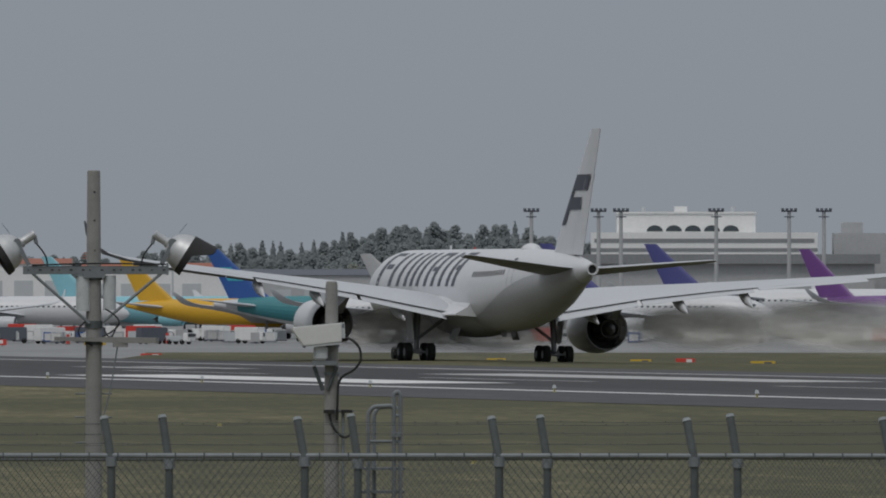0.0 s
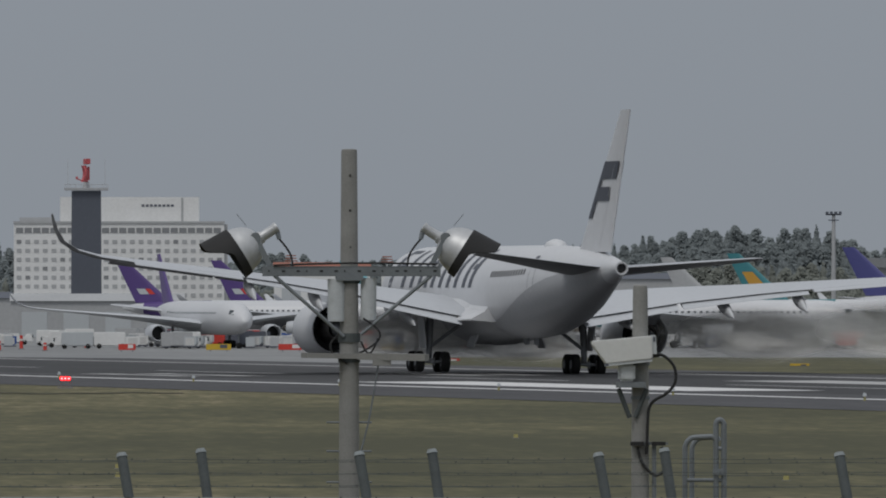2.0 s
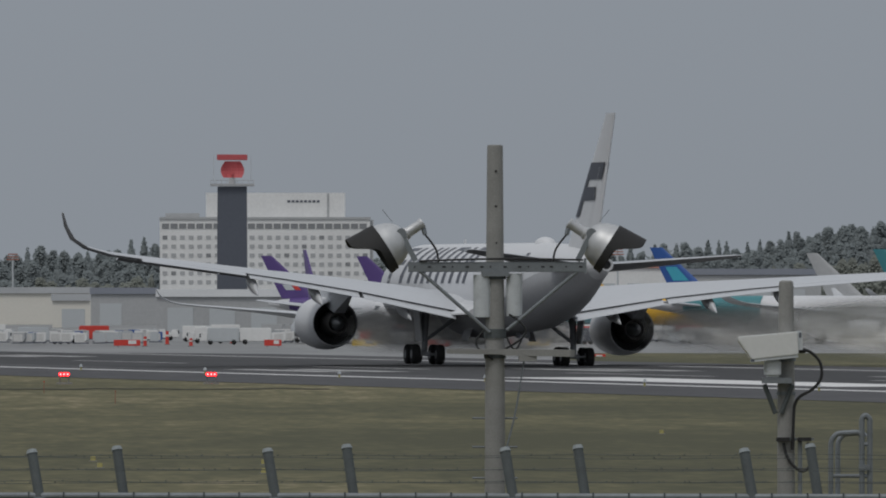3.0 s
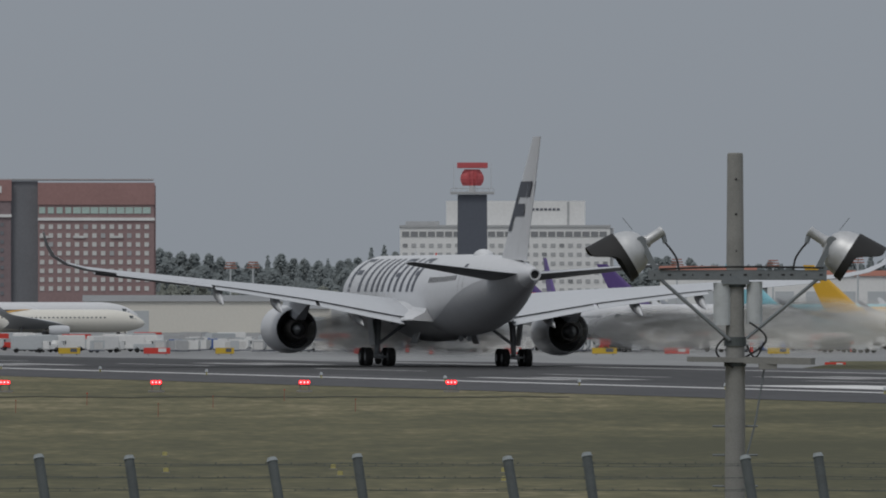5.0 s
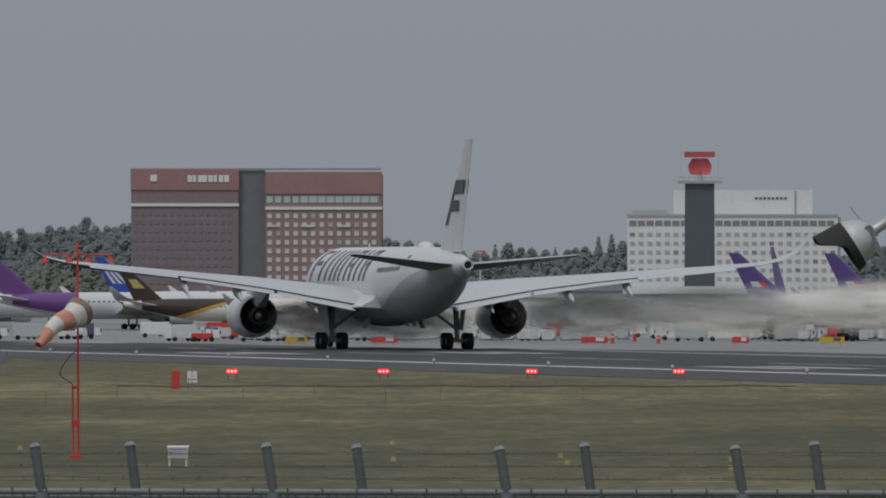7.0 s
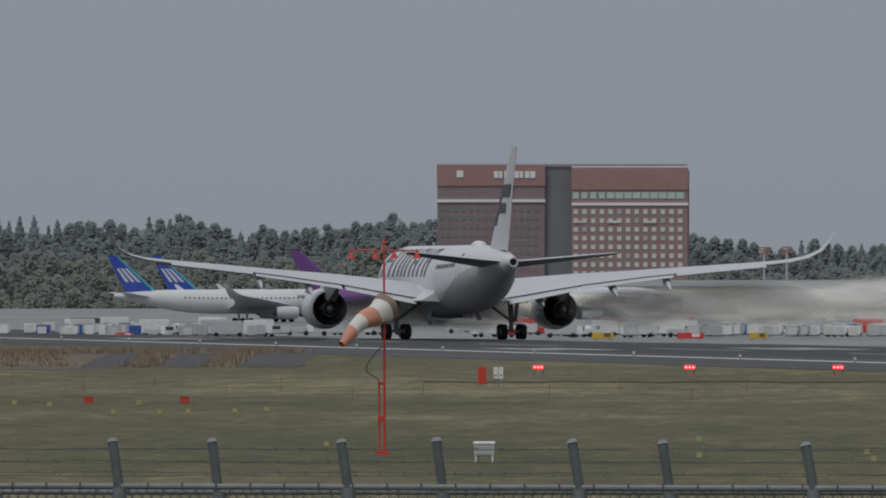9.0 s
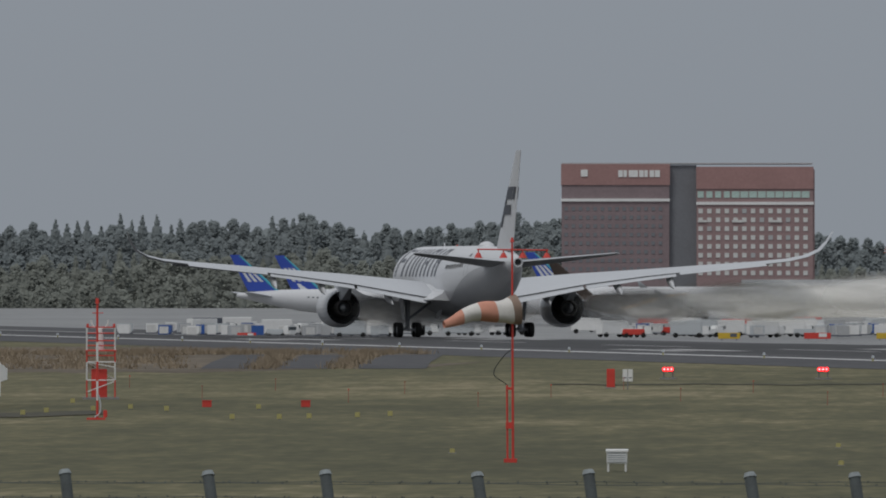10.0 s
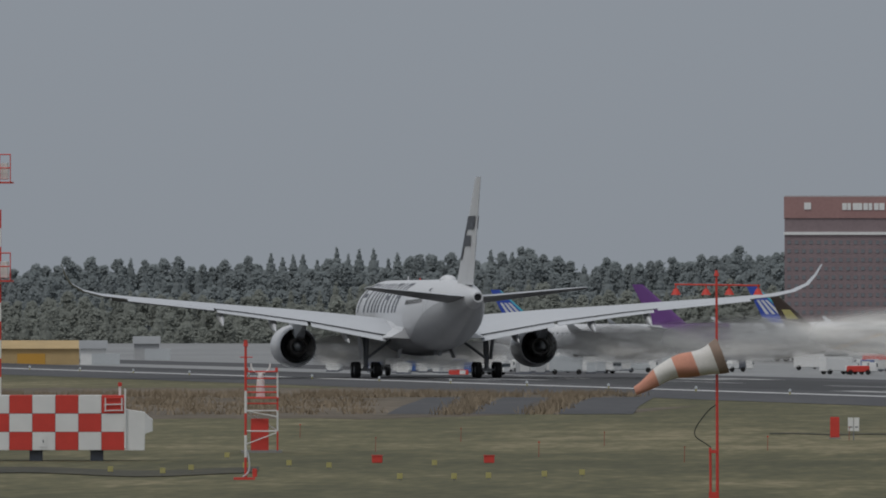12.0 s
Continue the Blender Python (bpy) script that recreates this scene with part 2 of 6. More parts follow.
def tube(bm, a, b, r0, r1=None, seg=12, caps=True):
    a, b = Vector(a), Vector(b)
    d = b - a
    m = Matrix.Translation((a + b) / 2) @ d.to_track_quat("Z", "Y").to_matrix().to_4x4()
    bmesh.ops.create_cone(bm, cap_ends=caps, segments=seg, radius1=r0, radius2=r0 if r1 is None else r1, depth=d.length, matrix=m)
    return bm


def path_tube(bm, pts, r, seg=6):
    """One continuous round tube along a smooth line through the points."""
    p = [Vector(q) for q in pts]
    line, tan = [], []
    for i in range(len(p)):
        a, c = p[max(0, i - 1)], p[min(len(p) - 1, i + 1)]
        reach = min((p[i] - a).length or 9, (c - p[i]).length or 9)
        tan.append((c - a).normalized() * reach)
    for i in range(len(p) - 1):
        b, c, m0, m1 = p[i], p[i + 1], tan[i], tan[i + 1]
        steps = 4 if len(p) < 40 else 1
        for k in range(steps):
            t = k / steps
            line.append(b * (2 * t ** 3 - 3 * t * t + 1) + m0 * (t ** 3 - 2 * t * t + t) + c * (3 * t * t - 2 * t ** 3) + m1 * (t ** 3 - t * t))
    line.append(p[-1])
    rings, side = [], None
    for i, c in enumerate(line):
        d = (line[min(i + 1, len(line) - 1)] - line[max(i - 1, 0)]).normalized()
        ref = side if side is not None else (Vector((0, 0, 1)) if abs(d.z) < 0.9 else Vector((1, 0, 0)))
        side = (ref - d * ref.dot(d)).normalized()
        other = d.cross(side)
        rings.append([c + side * (r * math.cos(2 * math.pi * k / seg)) + other * (r * math.sin(2 * math.pi * k / seg)) for k in range(seg)])
    return loft(bm, rings)


def arc(a, b, sag, n=10):
    """Points of a cable from a to b that bows by the vector sag."""
    a, b, sag = Vector(a), Vector(b), Vector(sag)
    return [a.lerp(b, i / n) + sag * math.sin(math.pi * i / n) for i in range(n + 1)]


def loft(bm, rings, closed=True, caps=True):
    vs = [[bm.verts.new(p) for p in ring] for ring in rings]
    k = len(rings[0])
    for a, b in zip(vs, vs[1:]):
        for i in range(k if closed else k - 1):
            bm.faces.new((a[i], a[(i + 1) % k], b[(i + 1) % k], b[i]))
    if caps and closed:
        bm.faces.new(vs[0][::-1])
        bm.faces.new(vs[-1])
    return bm


def ease(a, b, x):
    f = min(1.0, max(0.0, (x - a) / (b - a)))
    return f * f * (3 - 2 * f)


def B():
    return bmesh.new()


# ---- aircraft ----
def smooth_at(table, a):
    """Smooth interpolation in a table of (station, value...)."""
    for p, q in zip(table, table[1:]):
        if a <= q[0]:
            f = (a - p[0]) / (q[0] - p[0])
            return [u + (v - u) * f for u, v in zip(p[1:], q[1:])]
    return list(table[-1][1:])


# station from the nose, centre height, half width, half height
HULL = [(0.0, 4.75, 0.05, 0.05), (0.5, 4.8, 0.75, 0.75), (1.5, 4.9, 1.35, 1.38), (3.0, 5.1, 1.95, 2.05), (5.0, 5.28, 2.5, 2.6),
        (7.5, 5.4, 2.85, 2.93), (10, 5.45, 2.98, 3.05), (43, 5.45, 2.98, 3.05), (47, 5.55, 2.9, 2.95), (51, 5.78, 2.65, 2.68),
        (55, 6.1, 2.2, 2.28), (59, 6.45, 1.62, 1.75), (62, 6.68, 1.12, 1.28), (64.5, 6.84, 0.75, 0.85), (66.2, 6.93, 0.50, 0.52), (66.8, 6.95, 0.42, 0.42)]
GEAR = 34.0        # station of the main gear, over which the aircraft's origin lies


def hull_point(a, ang, out=0.0):
    """A point on the hull: ang in degrees up from the left side (90 is the crown)."""
    z, w, h = smooth_at(HULL, a)
    return (-(w + out) * math.cos(radians(ang)), GEAR - a, z + (h + out) * math.sin(radians(ang)))


def patch(bm, a0, a1, g0, g1, lean=0.0, out=0.02, n=6):
    """A patch of paint on the hull between stations and angles, its top leaning aft by lean metres."""
    rows = []
    for i in range(n + 1):
        f = i / n
        g = g0 + (g1 - g0) * f
        rows.append([hull_point(a0 + lean * f, g, out), hull_point(a1 + lean * f, g, out)])
    return loft(bm, rows, closed=False)


def foil(chord_y, x, z, chord, thick, drop=0.0, n=10):
    """A wing section at span x: leading edge at chord_y and height z, trailing edge lower by drop."""
    up, lo = [], []
    for i in range(n + 1):
        f = i / n
        t = thick * chord * (2.2 * math.sqrt(f) * (1 - f) + 0.16 * f * (1 - f))
        cz = z - drop * f
        up.append((x, chord_y - f * chord, cz + t * 0.62 + 0.012))
        lo.append((x, chord_y - f * chord, cz - t * 0.42 - 0.012))
    return up + lo[::-1]


# span, leading edge station, chord, leading edge height, fall of the trailing edge
WING = [(2.0, 21.5, 17.0, 4.30, 0.86), (5.0, 23.6, 14.6, 4.74, 0.82), (8.1, 25.8, 12.3, 5.12, 0.66), (11.2, 28.0, 10.2, 5.46, 0.46),
        (16.4, 31.4, 8.0, 5.95, 0.25), (21.4, 34.8, 6.1, 6.40, 0.14), (26.4, 38.2, 4.4, 6.84, 0.08), (29.2, 40.0, 3.4, 7.15, 0.06),
        (30.8, 41.2, 2.7, 7.52, 0.04), (31.9, 42.3, 2.1, 8.1, 0.02), (32.5, 43.4, 1.5, 8.9, 0), (32.9, 44.6, 0.8, 9.8, 0)]


def wing(side, thickness=0.11):
    rings = []
    for x, le, ch, z, drop in WING:
        rings.append(foil(GEAR - le, side * x, z, ch, thickness * (1.0 if x < 12 else 0.85), drop))
    return loft(B(), rings)


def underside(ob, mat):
    """Give the faces that look down a darker colour that stands in for their shade."""
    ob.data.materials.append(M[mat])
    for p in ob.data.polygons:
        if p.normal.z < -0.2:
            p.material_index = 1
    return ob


def wheel_mesh(r, w):
    bm = B()
    prof = [(-w / 2, r * 0.55), (-w / 2, r * 0.86), (-w * 0.36, r * 0.97), (0, r), (w * 0.36, r * 0.97), (w / 2, r * 0.86), (w / 2, r * 0.55)]
    rings = [[(x, rr * math.cos(2 * math.pi * i / 20), rr * math.sin(2 * math.pi * i / 20)) for i in range(20)] for x, rr in prof]
    return loft(bm, rings)


def engine(parent, x, y, z, r=1.85, length=6.2, cowl="white"):
    """A turbofan: cowl with a hollow tail, core nozzle and plug, hung on a pylon; y is its exhaust end."""
    n = 28
    ring = lambda rr, yy: [(x + rr * math.cos(2 * math.pi * i / n), yy, z + rr * math.sin(2 * math.pi * i / n)) for i in range(n)]
    bm = loft(B(), [ring(r * 0.80, y + length * 0.55), ring(r * 0.80, y + length - 0.1), ring(r * 0.86, y + length), ring(r * 0.95, y + length * 0.93), ring(r, y + length * 0.7), ring(r, y + length * 0.4),
                    ring(r * 0.94, y + length * 0.15), ring(r * 0.865, y), ring(r * 0.835, y), ring(r * 0.80, y + 1.6)], caps=False)
    cow = part("cowl", bm, cowl, parent, smooth=True)
    duct = part("duct", loft(B(), [ring(r * 0.80, y + 1.6), ring(r * 0.45, y + 1.7)]), "dark", cow)
    part("fan", loft(B(), [ring(r * 0.8, y + length * 0.6), ring(0.2, y + length * 0.63)]), "dark", cow)
    part("core_nozzle", loft(B(), [ring(r * 0.52, y + 1.55), ring(r * 0.50, y + 0.2), ring(r * 0.38, y - 0.9), ring(r * 0.35, y - 0.9), ring(r * 0.36, y - 0.2)]), "hot", cow, smooth=True)
    part("plug", loft(B(), [ring(r * 0.28, y - 0.3), ring(r * 0.24, y - 0.9), ring(r * 0.12, y - 1.4), ring(0.03, y - 1.7)]), "steel", cow, smooth=True)
    return cow


def fin_point(f, g, x=0.0):
    """A point on the fin: f from root to tip, g from leading to trailing edge."""
    le0, te0, le1, te1, z0, z1 = 56.0, 64.0, 66.2, 68.6, 8.0, 17.05
    le, te = le0 + (le1 - le0) * f, te0 + (te1 - te0) * f
    return (x, GEAR - (le + (te - le) * g), z0 + (z1 - z0) * f)


def fin_mesh():
    rings = []
    for f in (0, 0.1, 0.3, 0.6, 0.9, 1.0):
        th = 0.42 * (1 - f) + 0.14
        ring = []
        for g in (0, 0.03, 0.06, 0.12, 0.2, 0.35, 0.5, 0.68, 0.85, 1.0):
            t = th * min(1.0, 2.4 * math.sqrt(g + 0.01)) * (1 - g) ** 0.6 + 0.02
            ring.append(fin_point(f, g, t))
        for g in (1.0, 0.85, 0.68, 0.5, 0.35, 0.2, 0.12, 0.06, 0.03, 0):
            t = th * min(1.0, 2.4 * math.sqrt(g + 0.01)) * (1 - g) ** 0.6 + 0.02
            ring.append(fin_point(f, g, -t))
        rings.append(ring)
    return loft(B(), rings)


def fin_paint(bm, f0, f1, g0, g1, g2, g3, out=0.5):
    """A flat patch of paint a little proud of both sides of the fin."""
    for s in (-1, 1):
        rows = []
        for f, ga, gb in ((f0, g0, g1), ((f0 + f1) / 2, (g0 + g2) / 2, (g1 + g3) / 2), (f1, g2, g3)):
            row = []
            for i in range(13):
                g = ga + (gb - ga) * i / 12
                th = 0.42 * (1 - f) + 0.14
                t = th * min(1.0, 2.4 * math.sqrt(g + 0.01)) * (1 - g) ** 0.6 + 0.075
                row.append(fin_point(f, g, s * t))
            rows.append(row)
        loft(bm, rows, closed=False)
    return bm


def hull_mesh(n=40):
    rings = []
    sts = [h[0] for h in HULL]
    sts = sorted(set(sts + [14, 20, 26, 32, 38, 45, 49, 53, 57, 60.5]))
    for a in sts:
        rings.append([hull_point(a, 360 * i / n) for i in range(n)])
    return loft(B(), rings)


def stabiliser(side):
    return loft(B(), [foil(GEAR - le, side * x, z - 0.035 * ch, ch, 0.10, -0.07 * ch) for x, le, ch, z in
                      ((0.5, 57.0, 7.2, 6.75), (2.0, 58.3, 6.2, 6.9), (5.5, 61.4, 4.3, 7.3), (9.0, 64.5, 2.3, 7.7), (9.35, 65.2, 1.5, 7.73))])


def build_jet():
    """The twin-engined airliner on its take-off run."""
    jet = thing("airliner", Matrix(), "white twin-engined airliner rolling down the runway with flaps lowered", "airplane")
    hull = part("fuselage", hull_mesh(), "white", jet, "white fuselage with a grey belly", smooth=True)
    bm = B()
    for a0, a1, w, h, z in ((19.5, 41.5, 0, 0, 0),):
        rings = []
        for i in range(13):
            f = i / 12
            a = a0 + (a1 - a0) * f
            s = math.sin(math.pi * f) ** 0.45 if 0 < f < 1 else 0.05
            rings.append([((3.35 * s + 0.1) * math.cos(2 * math.pi * k / 24), GEAR - a, 3.9 + (1.95 * s + 0.1) * math.sin(2 * math.pi * k / 24)) for k in range(24)])
        loft(bm, rings)
    part("belly_fairing", bm, "belly", jet, smooth=True)
    # greyer rear underside, its upper edge rising towards the tail
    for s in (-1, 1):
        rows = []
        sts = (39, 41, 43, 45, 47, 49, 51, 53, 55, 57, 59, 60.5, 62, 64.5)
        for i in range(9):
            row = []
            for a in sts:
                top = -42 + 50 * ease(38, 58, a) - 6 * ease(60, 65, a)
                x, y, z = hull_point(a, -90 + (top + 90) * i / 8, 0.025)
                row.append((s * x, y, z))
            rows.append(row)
        part("belly_patch", loft(B(), rows, closed=False), "belly_mid", hull, "grey underside", smooth=True)
    # billboard lettering, as plain leaning bars
    letters = B()
    for a0, wide, lean in ((9.4, 1.0, 1.5), (13.6, 1.0, 1.5), (16.4, 0.95, 1.5), (18.9, 0.95, 1.5), (21.0, 0.95, 1.5), (23.1, 0.95, 1.5), (25.6, 0.95, 1.5),
                           (28.0, 0.95, 1.5), (30.4, 0.95, 1.5), (33.0, 0.95, 1.5), (35.0, 0.95, 1.5)):
        patch(letters, a0, a0 + wide, 4, 64, lean)
    for a0, a1, g0, g1 in ((10.4, 12.6, 56, 64), (10.2, 12.2, 30, 38), (26.5, 28.2, 56, 64), (26.3, 28.0, 26, 33), (34.0, 36.0, 56, 64), (33.8, 35.4, 28, 36)):
        patch(letters, a0 + 1.2, a1 + 1.2, g0, g1, 0.2, n=2)
    part("lettering", letters, "navy", hull, "dark navy billboard lettering in leaning bars")
    for i in range(15):
        part("window", patch(B(), 41.3 + i * 0.62, 41.6 + i * 0.62, 17, 25, 0, n=1), "dark", hull)
    dr = B()
    for a0 in (51.3,):
        patch(dr, a0, a0 + 0.05, -4, 36, 0)
        patch(dr, a0 + 1.1, a0 + 1.15, -4, 36, 0)
        patch(dr, a0, a0 + 1.15, 35, 36, 0, n=1)
    part("door_outline", dr, "steel", hull)
    for i in range(5):
        part("registration_bar", patch(B(), 48.2 + i * 0.5, 48.5 + i * 0.5, 33, 38, 0, n=1), "steel", hull)
    part("flag_patch", patch(B(), 50.9, 51.6, 40, 47, 0, n=1), "navy", hull)
    dome = B()
    rings = []
    for i in range(9):
        f = i / 8
        s = max(0.08, math.sin(math.pi * f) ** 0.6)
        rings.append([(0.75 * s * math.cos(2 * math.pi * k / 16), GEAR - 46.8 - 2.6 * f, 8.35 + 0.55 * s * math.sin(2 * math.pi * k / 16)) for k in range(16)])
    part("antenna_dome", loft(dome, rings), "white", hull, smooth=True)
    part("blade_antenna", box(B(), (0, GEAR - 22, 8.65), (0.06, 0.5, 0.35)), "white", hull)
    for y_ in (GEAR - 40, GEAR - 43):
        part("belly_antenna", box(B(), (0.0, y_, 2.2), (0.25, 0.7, 0.5), bevel=0.05), "steel", hull)
    cone = B()
    ring = lambda rr, yy: [(rr * math.cos(2 * math.pi * i / 20), yy, 6.95 + rr * math.sin(2 * math.pi * i / 20)) for i in range(20)]
    part("tail_exhaust", loft(cone, [ring(0.43, GEAR - 66.7), ring(0.43, GEAR - 67.1), ring(0.33, GEAR - 67.1), ring(0.30, GEAR - 66.85)], caps=False), "belly", hull, smooth=True)
    part("exhaust_hole", loft(B(), [ring(0.34, GEAR - 66.86), ring(0.30, GEAR - 66.82)]), "dark", hull)
    part("tail_light", tube(B(), (0, GEAR - 67.0, 6.42), (0, GEAR - 66.6, 6.42), 0.05), "cap", hull)
    fin = part("fin", fin_mesh(), "white", jet, smooth=True)
    for f0, f1, g0, g1, g2, g3 in ((0.515, 0.64, 0.03, 0.86, 0.03, 0.90), (0.46, 0.515, 0.03, 0.26, 0.03, 0.27),
                                   (0.36, 0.46, 0.03, 0.74, 0.03, 0.68), (0.24, 0.36, 0.03, 0.28, 0.03, 0.28)):
        part("emblem_block", fin_paint(B(), f0, f1, g0, g1, g2, g3), "navy", fin, "dark navy emblem block")
    part("rudder_line", fin_paint(B(), 0.05, 0.95, 0.70, 0.708, 0.66, 0.668), "belly", fin)
    for s in (-1, 1):
        underside(part("stabiliser", stabiliser(s), "wing", jet, smooth=True), "under_shade")
        wg = underside(part("wing", wing(s), "wing", jet, "pale grey wing with upswept tip", smooth=True), "under_shade")
        rings = []
        for a, x1, z0, z1 in ((33.0, 5.2, 3.6, 4.1), (36.0, 4.9, 3.45, 3.85), (39.0, 4.4, 3.35, 3.75), (40.6, 3.9, 3.4, 3.7)):
            rings.append([(s * 2.2, GEAR - a, z0), (s * x1, GEAR - a, z0 + 0.1), (s * x1, GEAR - a, z0 + 0.2), (s * 3.0, GEAR - a, z1 + 0.4), (s * 2.6, GEAR - a, z1 + 1.0)])
        part("root_fillet", loft(B(), rings), "white", wg)
        # lowered flaps, outboard and inboard
        for x0, x1 in ((4.2, 10.6), (10.9, 19.0)):
            rings = []
            for f in (0, 0.5, 1):
                x = x0 + (x1 - x0) * f
                le, ch, z, drop = smooth_at([(w[0], *w[1:]) for w in WING], x)
                fc = max(0.8, ch * 0.11)
                rings.append(foil(GEAR - (le + ch * 0.95), s * x, z - drop * 0.97 - 0.05, fc, 0.12, fc * 0.35))
            underside(part("flap", loft(B(), rings), "wing", wg, smooth=True), "under_shade")
        x0, x1 = 19.3, 27.0
        rings = []
        for x in (x0, x1):
            le, ch, z, drop = smooth_at([(w[0], *w[1:]) for w in WING], x)
            rings.append(foil(GEAR - (le + ch * 0.97), s * x, z - drop - 0.03, 0.9, 0.12, 0.16))
        underside(part("aileron", loft(B(), rings), "wing", wg, smooth=True), "under_shade")
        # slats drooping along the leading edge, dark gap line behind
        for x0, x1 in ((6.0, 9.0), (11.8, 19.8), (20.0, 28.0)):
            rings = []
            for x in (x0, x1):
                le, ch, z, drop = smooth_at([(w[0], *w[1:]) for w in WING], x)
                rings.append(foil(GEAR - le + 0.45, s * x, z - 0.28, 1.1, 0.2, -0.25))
            underside(part("slat", loft(B(), rings), "belly", wg, smooth=True), "under_shade")
        for x, ln in ((7.4, 5.6), (13.9, 4.8), (18.6, 4.0)):
            le, ch, z, drop = smooth_at([(w[0], *w[1:]) for w in WING], x)
            y0, z0 = GEAR - (le + ch * 0.66), z - drop * 0.7 - 0.45
            rings = []
            for i in range(9):
                f = i / 8
                q = max(0.06, math.sin(math.pi * f ** 0.8) ** 0.8)
                rings.append([(s * x + 0.30 * q * math.cos(2 * math.pi * k / 12), y0 - ln * f, z0 - 1.05 * f ** 1.5 + 0.48 * q * math.sin(2 * math.pi * k / 12)) for k in range(12)])
            part("flap_fairing", loft(B(), rings), "white", wg, smooth=True)
        eng = engine(jet, s * 10.6, GEAR - 28.9, 2.72)
        tagged(eng, "white engine cowl with a black hollow tail")
        le, ch, z, drop = smooth_at([(w[0], *w[1:]) for w in WING], 11.0)
        pyl = B()
        loft(pyl, [[(s * 10.6 + w, GEAR - a + 1.2, z) for w, z in ((-hw, z0), (hw, z0), (hw * 0.8, z1), (-hw * 0.8, z1))] for a, hw, z0, z1 in
                   ((24.5, 0.1, 4.5, 4.6), (26.0, 0.32, 4.3, 5.0), (29.5, 0.42, 3.75, 5.3), (31.5, 0.40, 3.45, 5.3), (33.0, 0.30, 3.9, 5.2), (35.5, 0.08, 4.7, 5.0))])
        part("pylon", pyl, "wing", jet)
        # main gear: leg, braces, doors and a four-wheeled bogie
        gx = s * 5.3
        part("gear_leg", tube(B(), (gx * 0.98, 0.3, 4.2), (gx, 0, 0.75), 0.26, 0.2), "steel", jet, smooth=True)
        part("gear_brace", tube(B(), (gx * 0.55, 0.2, 3.4), (gx * 0.98, 0, 1.7), 0.12), "steel", jet)
        part("gear_brace", tube(B(), (gx, 2.2, 3.9), (gx, 0.1, 1.9), 0.11), "steel", jet)
        part("gear_door", box(B(), (gx * 1.09, 0.2, 2.75), (0.07, 1.9, 2.3), pose(0, 0, 0, 0, 6 * s, 0)), "belly", jet)
        part("gear_door", box(B(), (gx * 0.42, 0.2, 2.35), (0.08, 2.2, 1.3), pose(0, 0, 0, 0, -20 * s, 0)), "belly", jet)
        bog = part("bogie", tube(B(), (gx, -1.1, 0.72), (gx, 1.1, 0.78), 0.17), "steel", jet)
        for yy in (-1.02, 1.02):
            part("axle", tube(B(), (gx - 0.95, yy, 0.7), (gx + 0.95, yy, 0.7), 0.1), "steel", bog)
            for xx in (-0.87, 0.87):
                tyre = part("wheel", wheel_mesh(0.70, 0.54), "rubber", jet, smooth=True)
                tyre.matrix_basis = pose(gx + xx, yy, 0.70)
                part("rim", tube(B(), (-0.28, 0, 0), (0.28, 0, 0), 0.30), "steel", tyre)
    part("nose_gear_leg", tube(B(), (0, GEAR - 5.4, 3.3), (0, GEAR - 5.2, 0.55), 0.14), "steel", jet)
    for xx in (-0.36, 0.36):
        w_ = part("nose_wheel", wheel_mesh(0.53, 0.4), "rubber", jet, smooth=True)
        w_.matrix_basis = pose(xx, GEAR - 5.2, 0.53)
    part("beacon", tube(B(), (0, GEAR - 30, 8.45), (0, GEAR - 30, 8.65), 0.09, 0.05), "red", jet)
    return jet


JET = build_jet()


